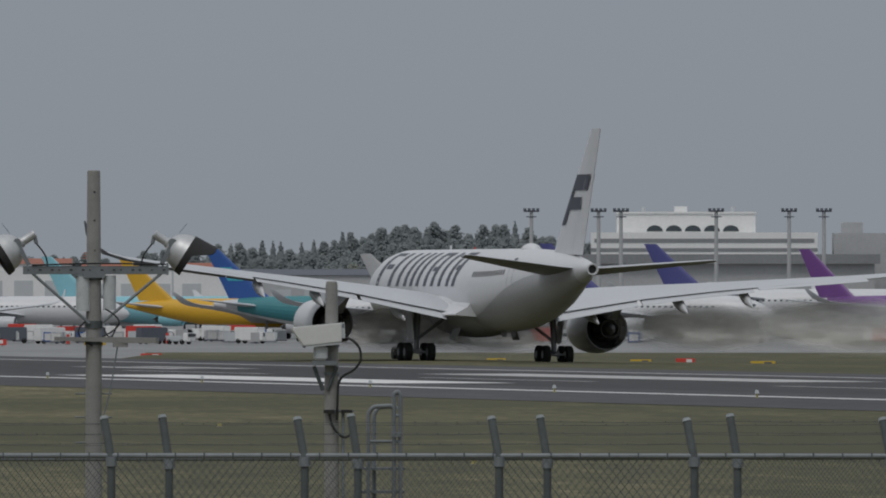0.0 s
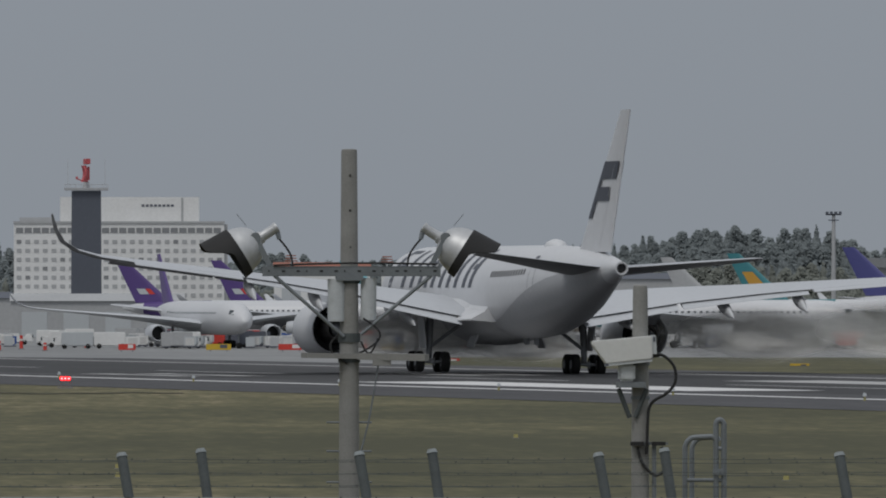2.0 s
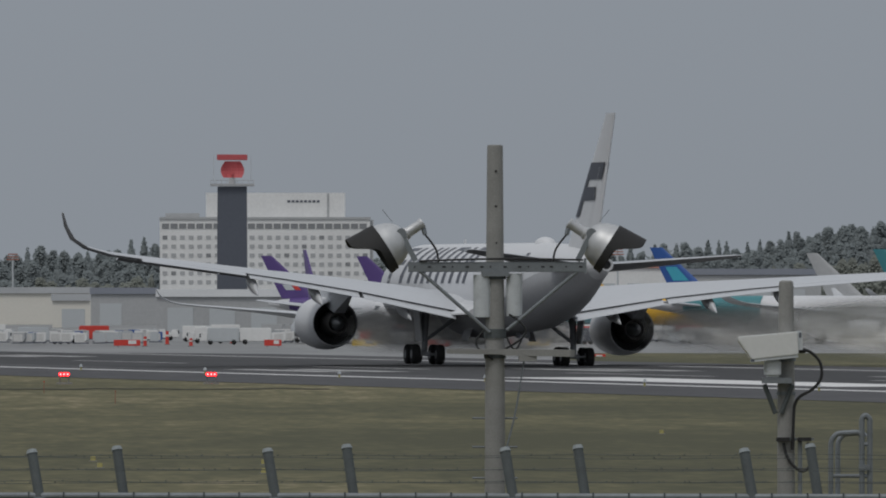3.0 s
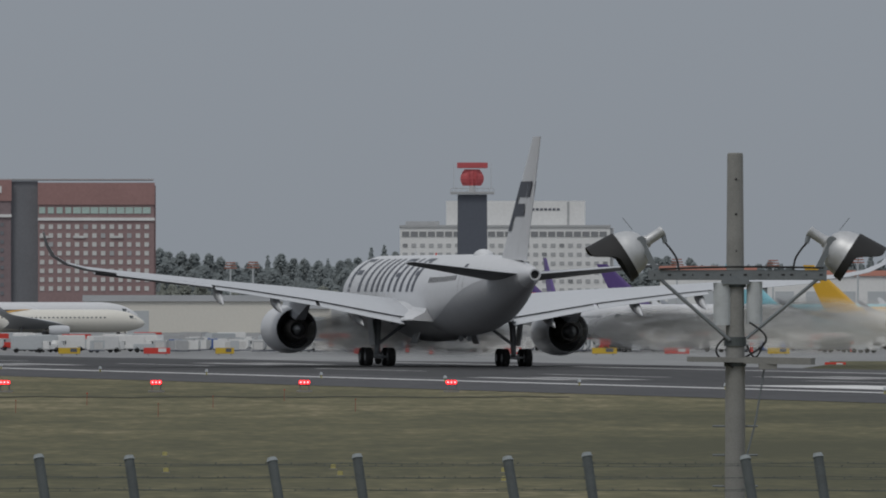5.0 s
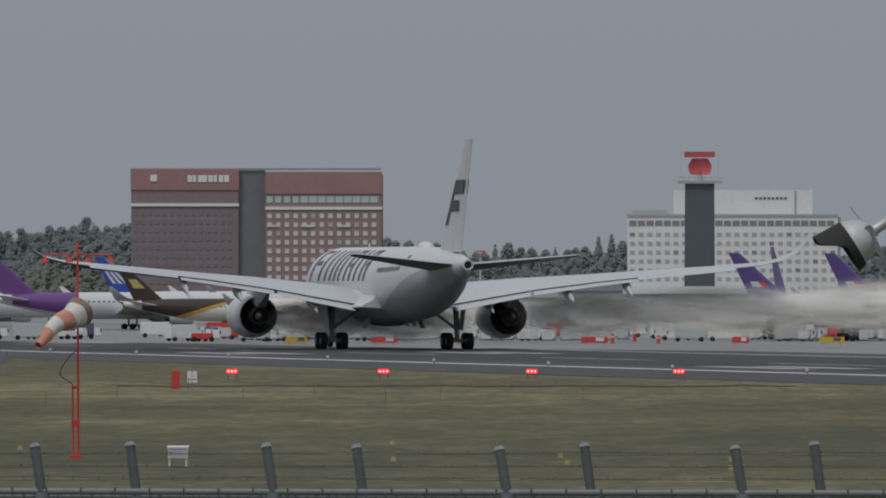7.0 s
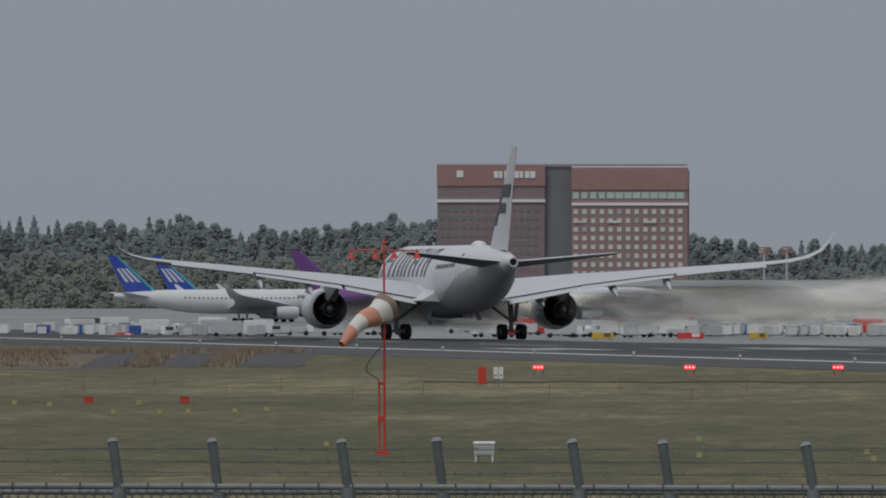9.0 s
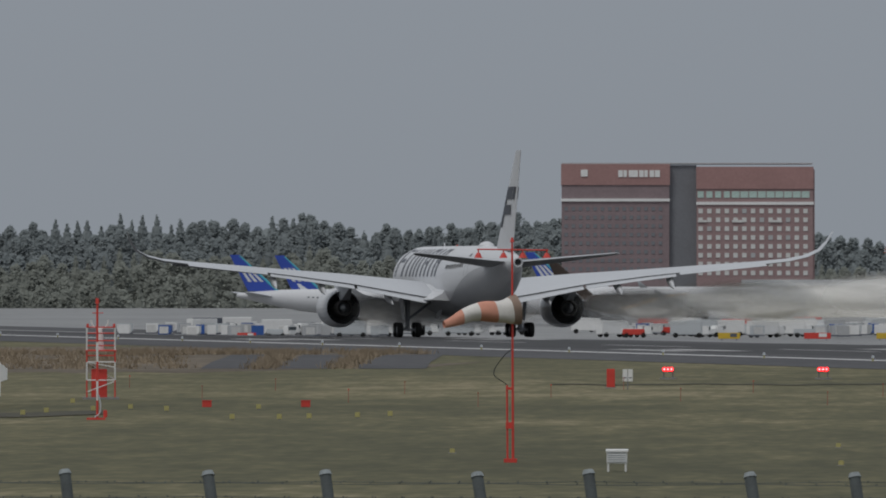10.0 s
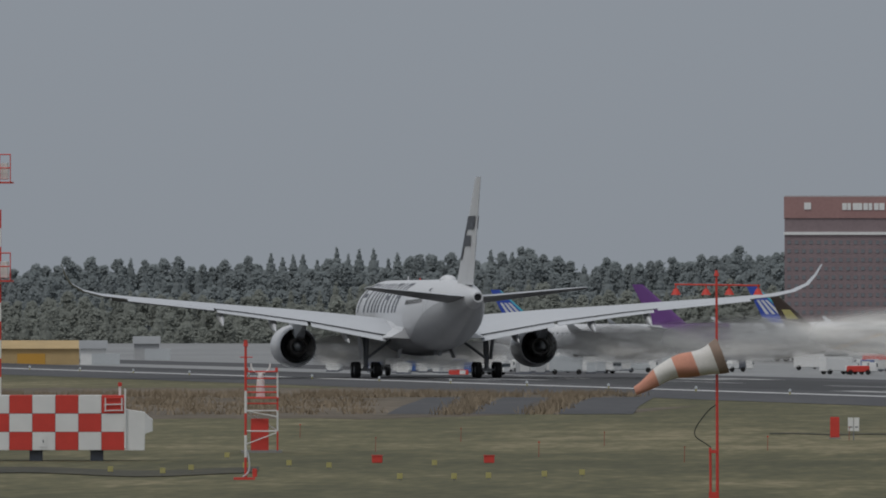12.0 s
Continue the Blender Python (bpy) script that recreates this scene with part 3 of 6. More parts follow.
def parked_jet(name, u, d, z, heading, scale, body, tail, label, group="", stripe=None, engines=2, logo=None):
    """A parked airliner: heading in degrees from away (0) turning left; u is the bearing of its main gear."""
    p = at(u, d, z)
    m = Matrix.Translation(p) @ pose(0, 0, 0, 0, 0, heading) @ Matrix.Diagonal((scale, scale, scale, 1))
    ob = thing(name, m, label, "airplane", group)
    hull = part("fuselage", hull_mesh(24), body, ob, smooth=True)
    gl = B()
    for s in (1, -1):
        for i in range(34):
            a = 11 + i * 1.15
            q = [hull_point(a, 14, 0.03), hull_point(a + 0.5, 14, 0.03), hull_point(a + 0.5, 20, 0.03), hull_point(a, 20, 0.03)]
            gl.faces.new([gl.verts.new((s * x, y, zz)) for x, y, zz in q])
        q = [hull_point(2.6, 28, 0.04), hull_point(4.3, 24, 0.04), hull_point(4.6, 42, 0.04), hull_point(3.4, 50, 0.04)]
        gl.faces.new([gl.verts.new((s * x, y, zz)) for x, y, zz in q])
    tagged(part("windows", gl, "glass", hull), kind="stuff")
    fin = part("fin", fin_mesh(), tail, ob, smooth=True)
    if tail == "blue2":
        part("edge_stripe", fin_paint(B(), 0.02, 0.97, 0.0, 0.12, 0.0, 0.16), "cyan", fin)
        for g in (0.22, 0.45, 0.68):
            part("emblem_bar", fin_paint(B(), 0.26, 0.64, g, g + 0.13, g + 0.02, g + 0.16), "white", fin)
    elif logo == "cargo":
        # short two-coloured mark low on the fin, as plain bars
        for g0, g1, mt in ((0.22, 0.40, "red"), (0.42, 0.72, "cap")):
            part("emblem_bar", fin_paint(B(), 0.20, 0.33, g0, g1, g0, g1), mt, fin)
    elif logo == "flash":
        for i in range(4):
            part("name_bar", patch(B(), 46.5 + i * 1.7, 47.8 + i * 1.7, 2, 18, 0.5, 0.05, n=2), "red", hull)
    elif logo:
        bm = B()
        fin_paint(bm, 0.35, 0.62, 0.25, 0.75, 0.25, 0.72)
        part("emblem", bm, logo, fin)
    if stripe == "ups":
        # brown rear hull reaching further forward at the crown, edged in gold
        for name_, mt, out, a_off, a_end in (("tail_band", "ups", 0.10, 0.0, 62.0), ("gold_curve", "gold", 0.13, -2.4, 0.0)):
            bm = B()
            for s in (1, -1):
                rows = []
                for g in (-60, -45, -30, -15, 0, 15, 30, 45, 60, 75):
                    edge = 53 - 20 * ((g + 60) / 135) ** 1.5
                    end = a_end or edge + 0.05
                    rows.append([(s * x, y, zz) for x, y, zz in (hull_point(edge + a_off + (end - edge - a_off) * i / 8, g, out) for i in range(9))])
                loft(bm, rows, closed=False)
            part(name_, bm, mt, hull)
    elif stripe:
        bm = B()
        for s in (1, -1):
            rows = [[hull_point(a, g, 0.1) for a in (47, 49, 51, 53, 55, 57, 59, 60.5, 62)] for g in (-45, -30, -15, 0, 15, 30, 45, 60, 75)]
            rows = [[(s * x, y, zz) for x, y, zz in r] for r in rows]
            loft(bm, rows, closed=False)
        part("tail_band", bm, stripe, hull)
    for s in (-1, 1):
        part("wing", wing(s), "wing", ob, smooth=True)
        part("stabiliser", stabiliser(s), "wing", ob, smooth=True)
        engine(ob, s * 10.6, GEAR - 27.6, 2.72, 1.6, 5.5, body if body == "turq" else "wing")
        if engines == 4:
            engine(ob, s * 19.5, GEAR - 34.6, 3.6, 1.5, 5.2, body if body == "turq" else "wing")
        part("gear_leg", tube(B(), (s * 5.3, 0, 4.2), (s * 5.3, 0, 0.75), 0.25), "steel", ob)
        for yy in (-1.0, 1.0):
            w_ = part("wheel", wheel_mesh(0.70, 1.6), "rubber", ob)
            w_.matrix_basis = pose(s * 5.3, yy, 0.7)
    part("nose_gear_leg", tube(B(), (0, GEAR - 5.4, 3.3), (0, GEAR - 5.2, 0.5), 0.14), "steel", ob)
    w_ = part("nose_wheel", wheel_mesh(0.53, 0.9), "rubber", ob)
    w_.matrix_basis = pose(0, GEAR - 5.2, 0.53)
    return ob


# ---- ground, runway and apron ----
RW = -15.0                                     # the runway's heading
ALONG = Vector((math.sin(radians(RW)), math.cos(radians(RW)), 0))
ACROSS = Vector((math.cos(radians(RW)), -math.sin(radians(RW)), 0))


def ground_z(x, y):
    """The lie of the land: a bank by the fence, the level field, and the fall to the apron from the runway's crest on."""
    q = ACROSS.x * x + ACROSS.y * y
    s = ALONG.x * x + ALONG.y * y
    near = 2.0 * (1 - ease(125, 270, y))
    far = ease(850, 960, s)
    crest = 262 - 24 * far - 22 * ease(1000, 1130, s)
    return near - 5.0 * min(1.0, max(0.0, (q - crest) / (330 - 220 * far)))


def sheet(bm, xs, ys):
    """The turf, sunk a little below the paved surfaces from the runway's middle on."""
    sunk = lambda x, y: 0.5 if ACROSS.x * x + ACROSS.y * y > 215 else 0.0
    vs = [[bm.verts.new((x, y, ground_z(x, y) - sunk(x, y))) for x in xs] for y in ys]
    for a, b in zip(vs, vs[1:]):
        for i in range(len(xs) - 1):
            bm.faces.new((a[i], a[i + 1], b[i + 1], b[i]))
    return bm


def strip(bm, q0, q1, s0, s1, lift, step=20.0):
    """A strip along the runway from s0 to s1 metres, between q0 and q1 across, following the ground."""
    n, k = max(1, round((s1 - s0) / step)), max(1, min(24, round((q1 - q0) / 8)))
    rows = []
    for i in range(n + 1):
        c = ALONG * (s0 + (s1 - s0) * i / n)
        row = []
        for j in range(k + 1):
            p = c + ACROSS * (q0 + (q1 - q0) * j / k)
            row.append((p.x, p.y, ground_z(p.x, p.y) + lift))
        rows.append(row)
    return loft(bm, rows, closed=False)


xs = [-4800, -3000, -1800, -1000, -600, -400, -300] + list(range(-250, 251, 25)) + [300, 400, 600, 1000, 1800, 3000, 4800]
ys = [-4000, -2000, -800, -300, -100] + list(range(-50, 400, 25)) + list(range(400, 2400, 50)) + [2600, 3000, 3600, 4200, 4900]
ground = link_mesh("ground", sheet(B(), xs, ys), "turf")
tagged(ground, "mown spring turf, olive green with dry straw patches", "grass", kind="structure")
runway = tagged(link_mesh("runway", strip(B(), 180, 255, -600, 3600, 0.02), "asphalt"), "dark grey asphalt runway with worn paint", "runway", kind="structure")
part("tyre_marks", strip(B(), 206, 240, -600, 3600, 0.024), "rubbered", runway, "tyre-blackened middle of the runway")
bm = strip(B(), 197.2, 198.8, -600, 3600, 0.03)
part("edge_line", bm, "line", runway)
part("edge_line", strip(B(), 243.2, 244.8, -600, 3600, 0.03), "line_worn", runway)
for i in range(26):
    part("centre_dash", strip(B(), 219.1, 219.9, 300 + i * 60, 330 + i * 60, 0.03), "line_worn", runway)
for s0, q0, q1 in ((592, 204, 212), (592, 228, 235), (470, 206, 209), (470, 231, 234)):
    part("touchdown_bar", strip(B(), q0, q1, s0, s0 + (64 if s0 == 592 else 40), 0.034), "line" if q0 == 204 else "line_worn", runway)
for s0 in (700, 850, 1000):
    for q0 in (206, 210, 226, 230):
        part("touchdown_bar", strip(B(), q0, q0 + 2.4, s0, s0 + 23, 0.034), "line_worn", runway)
apron = tagged(link_mesh("apron", strip(B(), 455, 2600, -3000, 4600, 0.05), "apron"), "pale concrete apron beyond the runway", "apron", kind="structure")
# pale strip added over the grass to stand in for heat haze
part("heat_haze_strip", strip(B(), 268, 455, 905, 4600, 0.04), "apron", apron)
taxi = tagged(link_mesh("taxiway", strip(B(), 400, 428, -2000, 4600, 0.05), "asphalt"), "asphalt taxiway beyond the runway", "taxiway", kind="structure")
# the grass between runway and apron, narrowing to a ragged end
rows = []
for i in range(19):
    row = []
    for j in range(32):
        u = 1690 + j * 60 + (22 * math.sin(i * 1.7) + 9 * i if j == 0 else 0)
        a = (u - 784) / F
        d0 = 254.0 / (ACROSS.x * math.sin(a) + ACROSS.y * math.cos(a))
        p = at(u, d0 + (1760 - d0) * i / 18 + (12 * math.sin(j * 2.1) if i == 18 else 0))
        row.append((p.x, p.y, ground_z(p.x, p.y) + (-0.03 if i == 0 else -0.55 if j == 0 or i == 18 else 0.16)))
    rows.append(row)
tagged(link_mesh("verge", loft(B(), rows, closed=False), "turf"), "olive grass strip between runway and apron", "grass", kind="structure")
bm = B()
rows = [[at(u, d, 0.05) for u in range(-1500, -79, 60)] for d in (690, 730, 780, 850, 930)]
for i, row in enumerate(rows):
    for j, p in enumerate(row):
        f = 1 - 0.16 * max(0.0, (j - 17) / 6) if i == 0 else 1.0
        row[j] = Vector((p.x, p.y + (1 - f) * 500 + 6 * math.sin(j * 2.3 + i), 0.012))
scrub = tagged(link_mesh("scrub_strip", loft(bm, rows, closed=False), "scrub"), "dry brown scrub beside the runway", "ground", kind="structure")
for u, w in ((-520, 150), (-395, 130), (-255, 150)):
    quad = loft(B(), [[at(u, 716, 0.022), at(u + w * 0.85, 716, 0.022)], [at(u + 20, 770, 0.022), at(u + w * 0.9, 770, 0.022)], [at(u + 55, 838, 0.022), at(u + w * 1.05, 838, 0.022)]], closed=False)
    part("asphalt_pad", quad, "asphalt", scrub, "dark asphalt pad")

soil = tagged(link_mesh("soil", loft(B(), [[at(u, d + 5 * math.sin(u / 60), 0.03) for u in range(-1120, -679, 20)] for d in (481, 488, 496)], closed=False), "soil"), "dark bare soil patch in the turf", "ground", kind="structure")
for u0, u1, d0, d1 in ((90, 1300, 613, 617),):
    rows = [[at(u, d + 2.2 * math.sin(u / 45.0) + 1.3 * math.sin(u / 17.0), 0.025) for u in range(u0, u1, 15)] for d in (d0, d1)]
    part("drain_line", loft(B(), rows, closed=False), "soil", soil, "dark drain line in the turf")


def reeds():
    """Dry reed tufts standing along the scrub and between the pads."""
    rng = np.random.default_rng(21)
    verts = []
    spots = [(rng.uniform(-1250, -130), rng.uniform(838, 872), 0.42) for _ in range(200)] + [(rng.uniform(-1250, -545), rng.uniform(712, 850), 0.36) for _ in range(260)]
    for f in (-412, -272):
        spots += [(f + (d - 716) * 0.33 + rng.normal(0, 7), d, 0.42) for d in rng.uniform(712, 845, 60)]
    for u, d, tall in spots:
        p = at(u, d)
        k = 22
        x, y = p.x + rng.normal(0, 0.45, k), p.y + rng.normal(0, 0.5, k)
        h, lean = tall * rng.uniform(0.5, 1.35, k), rng.normal(0, 0.16, (k, 2))
        w = rng.uniform(0.02, 0.045, k)
        for i in range(k):
            verts += [(x[i] - w[i], y[i], 0.0), (x[i] + w[i], y[i], 0.0), (x[i] + lean[i, 0], y[i] + lean[i, 1], h[i])]
    me = bpy.data.meshes.new("reeds")
    me.from_pydata(verts, [], [(i, i + 1, i + 2) for i in range(0, len(verts), 3)])
    me.materials.append(M["reed"])
    tagged(new("reeds", me), "dry straw-coloured reed tufts in the scrub beside the runway", "reeds", kind="stuff")


reeds()


# ---- distance: hotels, tower, terminal ----
APR = -5.0


def facing(u, d, z=APR, turn=0.0):
    """A frame at bearing u whose x runs to the right across the view and y away."""
    return Matrix.Translation(at(u, d, z)) @ pose(0, 0, 0, 0, 0, -math.degrees((u - 784) / F) + turn)


def block(name, parent, mat, x0, x1, y0, y1, z0, z1, label=""):
    return part(name, box(B(), ((x0 + x1) / 2, (y0 + y1) / 2, (z0 + z1) / 2), (x1 - x0, y1 - y0, z1 - z0)), mat, parent, label)


PANES = {}


def window(parent, x, z, w, h, mat, y=-0.06):
    key = (round(w, 2), round(h, 2), mat)
    if key not in PANES:
        me = bpy.data.meshes.new("window")
        b_ = box(B(), (0, 0, 0), (w, 0.24, h))
        b_.to_mesh(me)
        b_.free()
        me.materials.append(M[mat])
        PANES[key] = me
    ob = new("window", PANES[key])
    ob.parent = parent
    ob.matrix_basis = pose(x, y, z)
    return ob


def red_hotel():
    d = 3600.0
    k = F / d
    ob = thing("hotel", facing(112, d), "brown-red tiled hotel block with rows of pale windows", "building")
    X = lambda u: (u - 112) / k
    Z = lambda v: height(v, d) - APR
    rnd = random.Random(3)
    lw = block("wing_wall", ob, "brick_shaded", X(112), X(302), 4, 30, 0, Z(345))
    block("crown_wall", ob, "brick_top", X(111), X(303), 3.6, 30.4, Z(345), Z(308))
    block("shaft_wall", ob, "brick_shaft", X(302), X(350), 6, 28, 0, Z(310))
    rw = block("wall", ob, "brick", X(350), X(555), 0, 26, 0, Z(352))
    block("crown_wall", ob, "brick_top", X(349.5), X(556), -0.4, 26.4, Z(352), Z(313), "red tiled crown wall")
    block("parapet", ob, "wall_grey", X(112), X(555), 5, 25, Z(308), Z(306))
    block("cornice", ob, "wall_white", X(111), X(303), 3.4, 5, Z(374), Z(369), "white cornice band")
    block("cornice", ob, "wall_white", X(349.5), X(556), -0.5, 1, Z(380), Z(375), "white cornice band")
    block("side_wall", ob, "brick", X(555), X(558), 1, 27, 0, Z(318))
    for i in range(13):
        u = 356 + i * 15.4
        window(rw, X(u + 1), Z(362), 1.9 if i < 4 else 2.5, 2.0, "glass_pale", -0.08)
        for r in range(8):
            v = 391 + r * 15.6
            if v > 525:
                continue
            bright = rnd.random() < 0.96
            window(rw, X(u + 1), Z(v), 1.4, 1.45, "blind" if bright else "wall_grey", -0.08)
    for i in range(14):
        for r in range(9):
            window(lw, X(120 + i * 12.8), Z(387 + r * 15.2), 1.1, 1.2, "brick_shaft", 3.94)
    for u, w in ((352, 16), (412, 20), (478, 22)):
        block("balcony_panel", rw, "blind", X(u), X(u + w), -0.5, 0, Z(411), Z(407))
    for i, w in enumerate((8, 6, 9, 7, 8, 6, 8, 9)):
        block("sign_bar", ob, "wall_white", X(212 + i * 9.2), X(212 + i * 9.2 + w), 3.35, 3.6, Z(331), Z(319))
    block("sign_bar", ob, "wall_white", X(146), X(158), 3.3, 3.6, Z(330), Z(318))


def white_hotel():
    d = 3500.0
    k = F / d
    ob = thing("hotel", facing(990, d), "white slab hotel with rows of dark windows and upper block", "building")
    X = lambda u: (u - 990) / k
    Z = lambda v: height(v, d) - APR
    w1 = block("wall", ob, "wall_white", X(990), X(1362), 0, 22, 0, Z(392))
    block("roof_parapet", ob, "wall_grey", X(989), X(1363), -0.4, 22.4, Z(392), Z(388))
    up = block("upper_block", ob, "wall_white", X(1072), X(1318), 4, 18, Z(392), Z(345))
    block("plant_room", ob, "wall_grey", X(1000), X(1060), 6, 16, Z(388), Z(381))
    block("upper_edge", up, "wall_grey", X(1286), X(1290), 3.9, 4.0, Z(392), Z(346))
    block("side_wall", ob, "wall_grey", X(1362), X(1368), 1, 21, 0, Z(393))
    for r in range(8):
        v = 424 + r * 15.8
        for i in range(24):
            u = 999 + i * 15.4
            window(w1, X(u), Z(v), 1.45, 1.1, "roof" if (i * 7 + r * 5) % 9 == 0 else "wall_grey")
    for i in range(24):
        window(w1, X(1000 + i * 15.2), Z(404), 2.2, 1.6, "roof")
    for i in range(8):
        block("sign_bar", up, "slate", X(1216 + i * 7.4), X(1216 + i * 7.4 + 5), 3.86, 4.0, Z(362), Z(358))
    block("low_building", ob, "wall_grey", X(975), X(1200), -14, -2, 0, Z(548))


def radar_tower():
    d = 2500.0
    k = F / d
    ob = thing("radar_tower", facing(1118, d), "dark slate tower carrying a red radar antenna", "tower")
    X = lambda u: (u - 1118) / k
    Z = lambda v: height(v, d) - APR
    bm = B()
    loft(bm, [[(X(1118 - w), 0, z), (X(1118 + w), 0, z), (X(1118 + w), 7, z), (X(1118 - w), 7, z)] for w, z in ((38, 0), (38, Z(530)), (27, Z(515)), (26, Z(334)))])
    part("shaft", bm, "slate", ob)
    part("platform", box(B(), (0, 3.5, Z(331)), (78 / k, 9, 0.5)), "wall_grey", ob)
    rail = B()
    for i in range(9):
        x = X(1080 + i * 9.5)
        box(rail, (x, -0.9, Z(327)), (0.1, 0.1, 1.2))
    box(rail, (0, -0.9, Z(323)), (76 / k, 0.1, 0.1))
    part("railing", rail, "wall_grey", ob)
    part("pedestal", tube(B(), (0, 3.5, Z(331)), (0, 3.5, Z(318)), 0.9, 0.6), "wall_grey", ob)
    # antenna: a top bar, a bowed dish and its feed horn, turning together on the pedestal
    head = part("antenna", box(B(), (0, 0.1, 0), (54 / k, 0.9, 10 / k), bevel=0.1), "radar", ob, "red turning radar antenna")
    head.matrix_basis = pose(0, 3.5, Z(282))
    zz = lambda v: (282 - v) / k
    rings = []
    for f in (0, 0.2, 0.4, 0.6, 0.8, 1.0):
        w = (12 + 9 * math.sin(math.pi * (0.15 + 0.8 * f))) / k
        z = zz(318 - 29 * f)
        y = 0.5 * (2 * f - 1) ** 2
        rings.append([(-w, -0.5 - y, z), (-w / 2, 0.1 - y, z), (0, 0.3 - y, z), (w / 2, 0.1 - y, z), (w, -0.5 - y, z), (w, -0.3 - y, z), (w / 2, 0.3 - y, z), (0, 0.5 - y, z), (-w / 2, 0.3 - y, z), (-w, -0.3 - y, z)])
    part("dish", loft(B(), rings), "radar", head)
    for x in (-0.8, 0, 0.8):
        part("back_frame", box(B(), (x, 0.5, zz(303)), (0.14, 0.3, 3.0)), "radar", head)
    part("feed_arm", tube(B(), (0, 0, zz(318)), (0, -2.0, zz(313)), 0.13), "radar", head)
    part("feed_horn", box(B(), (0, -2.1, zz(311)), (0.5, 0.5, 0.6)), "radar", head)
    part("mount", tube(B(), (0, 0, zz(324)), (0, 0, zz(312)), 0.45, 0.35), "radar", head)
    for u in (1085, 1151):
        part("whip_antenna", tube(B(), (X(u), 0, Z(331)), (X(u), 0, Z(278)), 0.07, 0.04), "cap", ob)
    return head


def terminal():
    d = 2900.0
    k = F / d
    ob = thing("terminal_building", facing(2546, d), "long white airport terminal with stepped storeys and arched openings", "building")
    X = lambda u: (u - 2606) / k
    Z = lambda v: height(v, d) - APR
    lo = block("lower_wall", ob, "wall_white", X(2606), X(3010), 0, 40, 0, Z(414))
    up = block("upper_wall", ob, "wall_white", X(2652), X(2900), 6, 34, Z(414), Z(380))
    block("upper_parapet", ob, "wall_white", X(2651), X(2901), 5.6, 34, Z(380), Z(377))
    block("storey_band", lo, "roof", X(2612), X(3004), -0.15, 0, Z(432), Z(425))
    block("storey_band", lo, "roof", X(2606), X(3010), -0.15, 0, Z(448), Z(442))
    block("canopy", ob, "roof", X(2560), X(3120), -10, 0, Z(470), Z(453), "dull canopy roof of the pier")
    block("pier_wall", ob, "wall_grey", X(2570), X(3110), -8, 0, 0, Z(470))
    for i in range(5):
        bm = B()
        x = X(2720 + i * 34)
        ring = [(x + 2.1 * math.cos(math.pi * j / 10), 5.9, Z(412) + 1.6 * math.sin(math.pi * j / 10)) for j in range(11)]
        loft(bm, [ring, [(a, 5.99, c) for a, b, c in ring]])
        part("arched_opening", bm, "glass", up)
    for u in (2700, 2770, 2860):
        part("roof_post", tube(B(), (X(u), 12, Z(377)), (X(u), 12, Z(368)), 0.5), "cap", ob)
    block("roof_plant", ob, "wall_white", X(2755), X(2778), 10, 16, Z(377), Z(367))
    st = block("stair_block", ob, "wall_grey", X(3040), X(3200), 6, 30, 0, Z(415))
    block("stair_head", ob, "wall_grey", X(3055), X(3092), 8, 20, Z(415), Z(396))


red_hotel()
white_hotel()
RADAR, RADAR_Z = radar_tower(), height(282, 2500.0) - APR
terminal()


def apron_mast(u, top=376, d=2600.0):
    k = F / d
    ob = thing("apron_light_mast", facing(u, d), "tall grey apron floodlight mast with a crown of lamps", "lamp post", "apron light masts")
    z1 = height(top, d) - APR
    part("pole", tube(B(), (0, 0, 0), (0, 0, z1), 0.6, 0.4), "wall_grey", ob)
    part("crown", box(B(), (0, 0, z1), (3.6, 1.2, 0.35)), "slate", ob)
    for i in range(4):
        part("floodlight", box(B(), (-1.5 + i, -0.7, z1 + 0.4), (0.7, 0.5, 0.55)), "slate", ob)
    part("gallery", box(B(), (0, 0, z1 - 1.3), (2.4, 1.0, 0.25)), "slate", ob)


for u in (2440, 2560, 2600, 2770, 2900, 2962):
    apron_mast(u)

